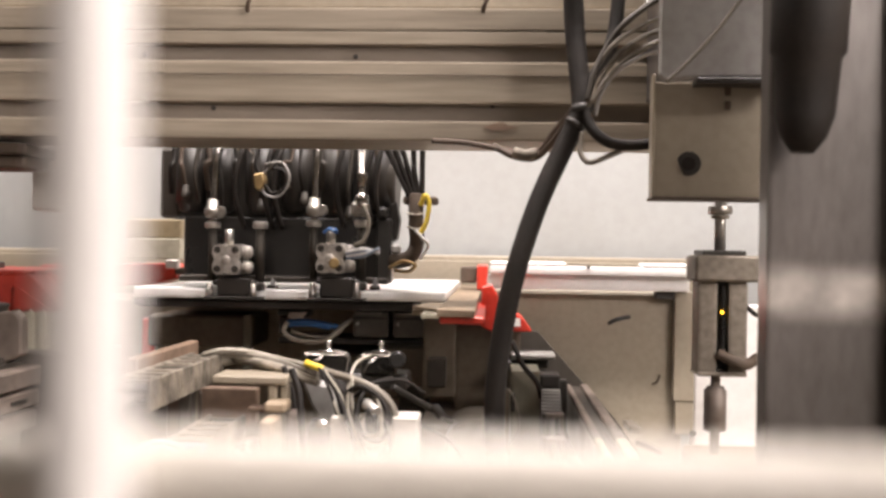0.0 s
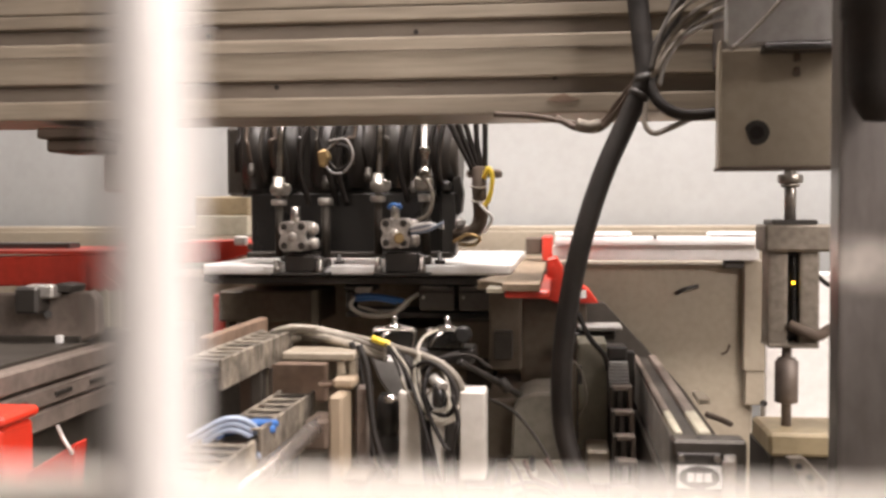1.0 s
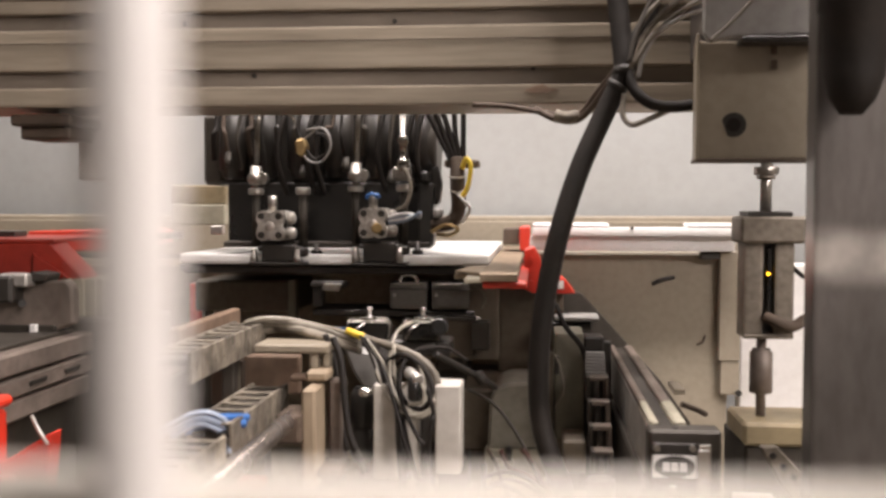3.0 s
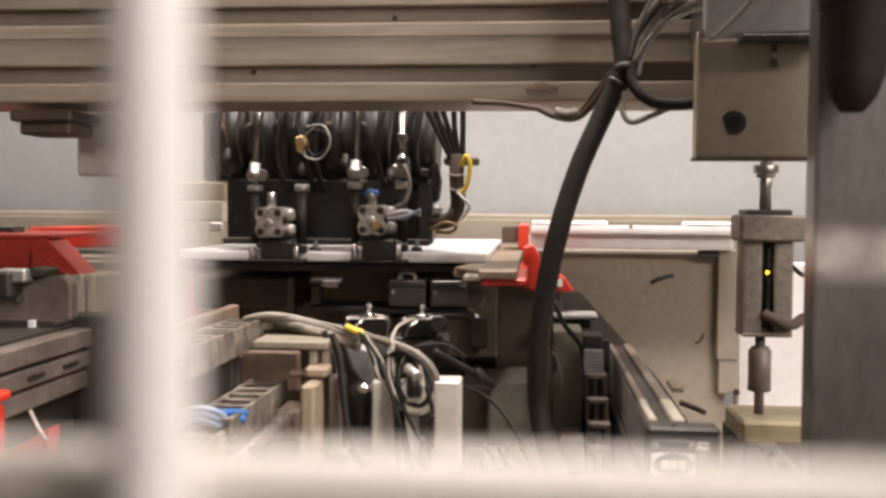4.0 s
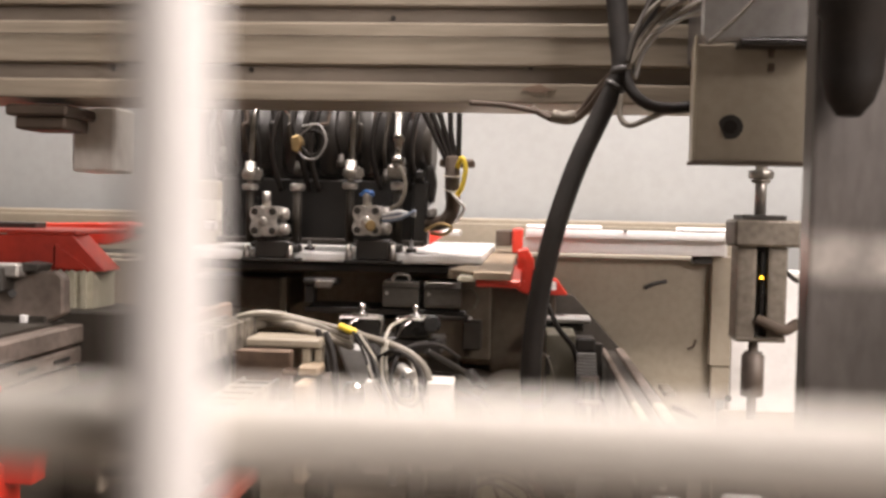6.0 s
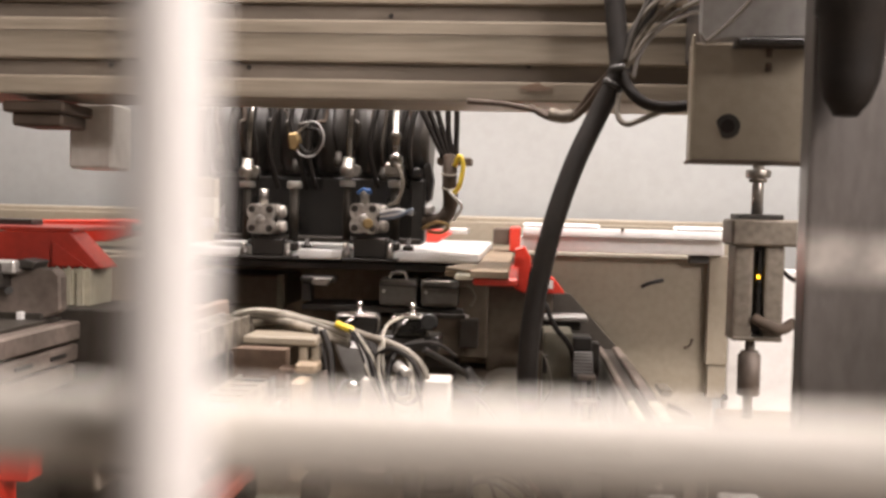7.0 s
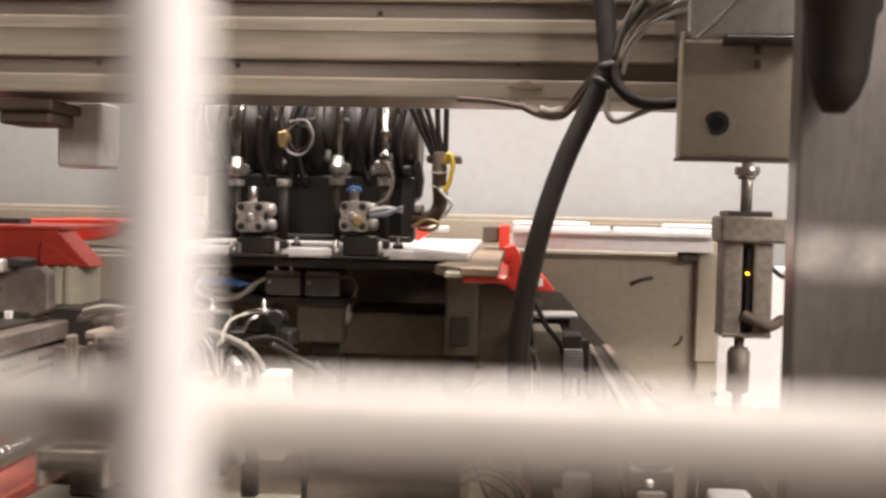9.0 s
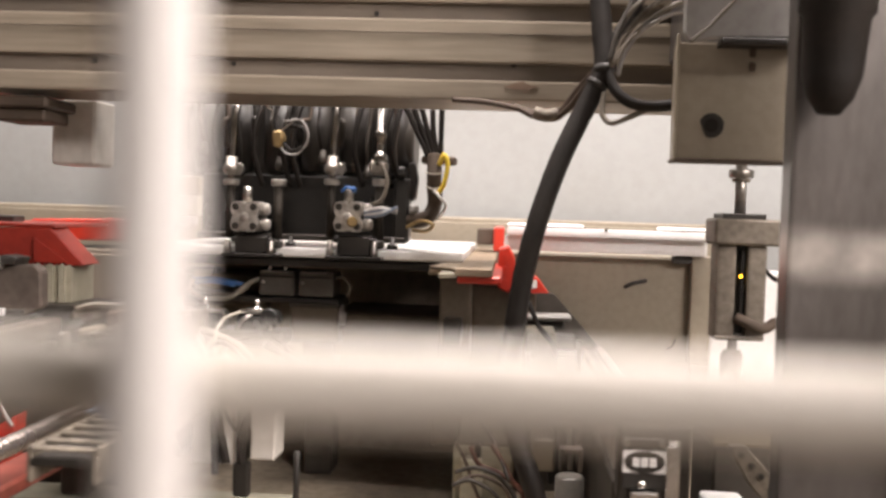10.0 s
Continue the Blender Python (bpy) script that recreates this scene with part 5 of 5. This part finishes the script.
part("black_duct", tube([(-0.2509, 1.22, 0.9384), (-0.2391, 1.21, 0.9118), (-0.233, 1.2, 0.8717), (-0.2243, 1.19, 0.8253), (-0.2033, 1.18, 0.7799)], 0.0045, 12), M_RUBBER, fc)
part("black_duct", tube([(-0.2651, 1.24, 0.9399), (-0.2512, 1.235, 0.9007), (-0.2447, 1.23, 0.8516), (-0.2329, 1.22, 0.797)], 0.004, 12), M_RUBBER, fc)
for gx0, gx1, kx in [(-0.254, -0.1977, -0.2246), (-0.1777, -0.1303, -0.1517)]:
    g = part("regulator", box(gx0, gx1, 1.33, 1.37, 0.922, 0.944, 0.003), M_BLACKGLOSS, fc)
    part("top_plate", box(gx0 + 0.002, gx1 - 0.002, 1.328, 1.36, 0.9445, 0.9475, 0.001), M_STEEL, g)
    part("rim", box(gx0 - 0.002, gx0 + 0.001, 1.335, 1.372, 0.923, 0.947, 0.001), M_STEEL, g)
    part("knob", lathe_bm(bmesh.new(), (kx, 1.34, 0.947), (kx, 1.34, 0.965), [(0, 0.0045), (0.3, 0.0055), (0.4, 0.0028), (0.7, 0.0028), (0.75, 0.0044), (1, 0.003)], 12), M_CHROME, g)
    part("frame_bar", tube([(gx0 + 0.004, 1.33, 0.949), (gx1 - 0.002, 1.33, 0.949), (gx1, 1.33, 0.923)], 0.0016, 6, 3), M_STEEL, g)
    part("cross_handle", rod((kx - 0.011, 1.326, 0.9515), (kx + 0.011, 1.326, 0.9515), 0.0022, 8), M_CHROME, g)
    part("elbow", tube([(kx - 0.004, 1.325, 0.944), (kx - 0.014, 1.318, 0.937), (kx - 0.022, 1.315, 0.924)], 0.0032, 10), M_PIPE, g)
part("lower_bar", box(-0.2694, -0.1144, 1.34, 1.4, 0.8989, 0.9205, 0.003), M_BLACK, fc)
part("motor", lathe_bm(bmesh.new(), (-0.2205, 1.255, 0.775), (-0.2205, 1.255, 0.872), [(0, 0.012), (0.1, 0.0155), (0.4, 0.0155), (0.43, 0.013), (0.5, 0.013), (0.53, 0.0155), (0.9, 0.0155), (1, 0.009)], 20), M_BLACKGLOSS, fc)
pp = part("pale_plate", box(-0.199, -0.143, 1.21, 1.23, 0.7659, 0.8826, 0.002), M_PALEPLATE, fc)
part("plate_edge", box(-0.1428, -0.1401, 1.207, 1.23, 0.7659, 0.884, 0.0008), M_WHITEP, pp)
part("end_stud", lathe_bm(bmesh.new(), (-0.218, 1.215, 0.8712), (-0.2, 1.215, 0.874), [(0, 0.003), (0.2, 0.0065), (0.6, 0.0065), (0.7, 0.004), (1, 0.004)], 12), M_CHROME, pp)
wbk = part("white_block", box(-0.1216, -0.0898, 1.2, 1.25, 0.776, 0.885, 0.002), M_PALEPLATE, fc, "white plastic block")
# loops of wire round the regulators
for k, (m, r, line) in enumerate(zip((M_PALEC, M_PALEC, M_RUBBER, M_RUBBER, M_PALEC, M_RUBBER, M_BLACK, M_RUBBER), (0.0021, 0.0019, 0.003, 0.0026, 0.0019, 0.0026, 0.0045, 0.0024), [[(-0.1585, 1.28, 0.9523), (-0.175, 1.25, 0.9426), (-0.18, 1.22, 0.9112), (-0.1729, 1.2, 0.8797), (-0.1537, 1.18, 0.8564), (-0.1292, 1.18, 0.8568), (-0.1197, 1.18, 0.8706)], [(-0.218, 1.26, 0.9351), (-0.2029, 1.23, 0.9093), (-0.1856, 1.21, 0.8777), (-0.166, 1.19, 0.8569), (-0.1402, 1.17, 0.8533), (-0.1214, 1.17, 0.8644)], [(-0.1814, 1.22, 0.9111), (-0.1611, 1.2, 0.9214), (-0.1357, 1.19, 0.9095), (-0.1224, 1.18, 0.8842), (-0.1333, 1.18, 0.8602), (-0.155, 1.19, 0.8646), (-0.166, 1.2, 0.8867), (-0.1562, 1.2, 0.9076)], [(-0.2129, 1.26, 0.9337), (-0.1899, 1.22, 0.904), (-0.1702, 1.19, 0.8678), (-0.1552, 1.17, 0.8245), (-0.1378, 1.16, 0.7802)], [(-0.1619, 1.19, 0.8817), (-0.1448, 1.18, 0.896), (-0.1321, 1.17, 0.8858), (-0.1348, 1.17, 0.8689), (-0.151, 1.175, 0.8656)], [(-0.1313, 1.28, 0.9233), (-0.1521, 1.24, 0.9192), (-0.1632, 1.2, 0.9006), (-0.1578, 1.18, 0.8631), (-0.129, 1.16, 0.8207), (-0.119, 1.16, 0.8544)], [(-0.173, 1.21, 0.8849), (-0.166, 1.19, 0.8541), (-0.1606, 1.18, 0.8084), (-0.1566, 1.17, 0.7633)], [(-0.1267, 1.17, 0.8859), (-0.1195, 1.165, 0.8534), (-0.1257, 1.16, 0.8141), (-0.1217, 1.16, 0.7806)]])):
    part("wire", tube(line, r, 8), m, fc)
for line in [[(-0.202, 1.27, 0.9252), (-0.1829, 1.23, 0.8954), (-0.1688, 1.2, 0.8659), (-0.1654, 1.185, 0.8277), (-0.16, 1.175, 0.7755)], [(-0.1976, 1.27, 0.9209), (-0.1801, 1.23, 0.8954), (-0.1667, 1.2, 0.8659), (-0.162, 1.185, 0.8278), (-0.1539, 1.175, 0.7756)], [(-0.1932, 1.27, 0.9165), (-0.1772, 1.23, 0.8955), (-0.1646, 1.2, 0.866), (-0.1585, 1.185, 0.8278), (-0.1477, 1.175, 0.7758)], [(-0.1888, 1.27, 0.9122), (-0.1744, 1.23, 0.8955), (-0.1625, 1.2, 0.866), (-0.1551, 1.185, 0.8279), (-0.1416, 1.175, 0.776)]]:
    part("loom_wire", tube(line, 0.0027, 8), M_RUBBER, fc)
# Black strip put in for the shade between plate and block.
part("gap_shade", box(-0.1383, -0.1272, 1.2, 1.23, 0.7722, 0.8804, 0.001), M_BLACK, fc)
part("clear_cup", lathe_bm(bmesh.new(), (-0.1436, 1.17, 0.8708), (-0.1436, 1.17, 0.9005), [(0, 0.005), (0.1, 0.0075), (0.8, 0.008), (0.85, 0.0065), (1, 0.005)], 16), M_BLACKGLOSS, fc)
part("plug", rod((-0.1522, 1.185, 0.9033), (-0.1369, 1.165, 0.896), 0.007, 12, 0.001), M_ALU, fc)
part("black_arm", tube([(-0.1318, 1.3, 0.9086), (-0.1051, 1.32, 0.8909), (-0.0761, 1.34, 0.8713), (-0.054, 1.36, 0.8543)], 0.0045, 12), M_BLACK, fc)
part("arm_joint", rod((-0.0786, 1.33, 0.8806), (-0.0664, 1.33, 0.8641), 0.007, 14, 0.002), M_BLACK, fc)
part("hub", rod((-0.1259, 1.3, 0.9444), (-0.1317, 1.36, 0.9373), 0.012, 20, 0.003), M_BLACKGLOSS, fc)
part("base", box(-0.4433, -0.083, 1.22, 1.3, 0.6602, 0.7069, 0.004), M_LOLIVE, fc)
part("base_foot", box(-0.4, -0.1, 1.06, 1.28, 0.62, 0.68, 0.004), M_LOLIVE, fc)
part("guide_pin", rod((-0.062, 1.2, 0.69), (-0.062, 1.2, 0.79), 0.004, 10, 0.001), M_BLACK, fc)
part("web", box(-0.268, -0.24, 1.19, 1.24, 0.7271, 0.7759, 0.003), M_DARK, fc)
part("web", box(-0.3823, -0.3453, 1.24, 1.28, 0.7085, 0.8328, 0.003), M_DARK, fc)
part("web", box(-0.1445, -0.1236, 1.205, 1.22, 0.726, 0.7708, 0.003), M_BLACK, fc)

# ---- loose wiring low beside the hose ----
for k, line in enumerate([[(-0.0665, 1.38, 0.7658), (-0.0548, 1.38, 0.7457), (-0.0436, 1.38, 0.7162), (-0.0308, 1.38, 0.6851)], [(-0.0473, 1.372, 0.7653), (-0.034, 1.372, 0.7408), (-0.0087, 1.372, 0.731), (0.0191, 1.372, 0.7135), (0.0316, 1.372, 0.6905)], [(-0.0669, 1.364, 0.7302), (-0.0399, 1.364, 0.7378), (-0.0085, 1.364, 0.7284), (0.0115, 1.364, 0.7075), (0.0198, 1.364, 0.6922)], [(-0.0608, 1.356, 0.7216), (-0.0316, 1.356, 0.7293), (-0.0003, 1.356, 0.7153), (0.012, 1.356, 0.6941)], [(-0.0176, 1.348, 0.7738), (-0.0031, 1.348, 0.7536), (0.0108, 1.348, 0.7273), (0.0267, 1.348, 0.7087)], [(-0.069, 1.34, 0.7177), (-0.0464, 1.34, 0.7265), (-0.0154, 1.34, 0.7127), (0.0005, 1.34, 0.6943)]]):
    single("low_wire", tube(line, (0.0026, 0.0034, 0.003)[k % 3], 8), (M_BROWN, M_DARKRED, M_DARK)[k % 3], "thin dark wire looping before the pale plate", "wire", "", "bed wires")
single("pale_wire", tube([(0.0297, 1.5, 0.9564), (0.0443, 1.48, 0.925), (0.066, 1.48, 0.8985), (0.0749, 1.49, 0.8736)], 0.004, 10), M_RUBBER, "black wire falling to the cable chain", "wire")
single("pale_wire", tube([(0.0181, 1.49, 0.8897), (0.0328, 1.47, 0.8761), (0.0409, 1.46, 0.8363), (0.0283, 1.48, 0.8071)], 0.0016, 8), M_GREYC, "pale wire beside the housing", "wire")
single("grey_wire", tube([(-0.0955, 1.4, 0.8448), (-0.0547, 1.38, 0.8254), (-0.0152, 1.36, 0.7756), (0.0079, 1.33, 0.7299)], 0.0026, 8), M_DARK, "grey wire running across the round cover", "wire")



# ---- what moves ----
def motions():
    def slide(ob, rows):
        x, y, z = ob.location
        walk(ob, [(t, pose(x + dx, y + dy, z + (dz[0] if dz else 0))) for t, dx, dy, *dz in rows])

    slide(vu, [(0, 0, 0.08, 0.006), (1.4, 0, 0.08, 0.006), (1.5, 0, 0.06, 0.005), (1.6, 0, 0.02, 0.002), (1.7, 0, 0), (8.1, 0, 0), (8.2, -0.02, 0.02, 0),
               (8.3, -0.09, 0.06, 0.001), (8.4, -0.15, 0.08, 0.001), (8.5, -0.18, 0.08, 0.001), (8.6, -0.19, 0.08, 0.001), (10, -0.19, 0.08, 0.001)])
    slide(fc, [(0, 0, 0.022), (1.4, 0, 0.022), (1.5, 0, 0.017), (1.6, 0, 0.006), (1.7, 0, 0), (8.1, 0, 0), (8.2, -0.022, 0.01, -0.001), (8.3, -0.1, 0.02, -0.003),
               (8.4, -0.16, 0.022, -0.005), (8.5, -0.187, 0.022, -0.006), (8.6, -0.196, 0.022, -0.006), (10, -0.196, 0.022, -0.006)])
    slide(dc, [(0, 0, 0.022), (1.4, 0, 0.022), (1.5, 0, 0.017), (1.6, 0, 0.006), (1.7, 0, 0), (8.1, 0, 0), (8.2, -0.006, 0), (8.3, -0.022, 0), (8.4, -0.034, 0), (8.5, -0.04, 0), (10, -0.04, 0)])
    slide(arm, [(0, 0.02, 0), (1.2, 0.02, 0), (1.5, -0.03, 0), (4.4, -0.03, 0), (4.7, 0.02, 0), (10, 0.02, 0)])
    slide(ra, [(0, 0.06, 0), (1.2, 0.07, 0), (1.6, 0.03, 0), (2.2, -0.02, 0), (3.8, -0.1, 0), (4.4, 0.03, 0), (4.8, 0.02, 0), (5.2, -0.1, 0), (9.6, -0.1, 0), (10, 0, 0)])
    slide(rb, [(0, 0.1, 0), (0.6, 0, 0), (5.2, 0, 0), (5.6, 0.1, 0), (7.0, 0.16, 0), (7.5, 0.07, 0), (7.9, 0, 0), (8.6, 0, 0), (9.0, 0.14, 0), (9.5, 0.02, 0), (10, 0, 0)])
    for tube_part in (bt, bt2, lt, lt2):
        walk(tube_part, [(t, pose(0, dy, dz)) for t, dy, dz in ((0, 0, 0), (1.4, 0, 0), (1.55, 0.01, -0.012), (1.7, 0.06, -0.065), (8.15, 0.06, -0.065), (8.4, 0.01, -0.01), (8.6, 0, 0), (10, 0, 0))])


motions()
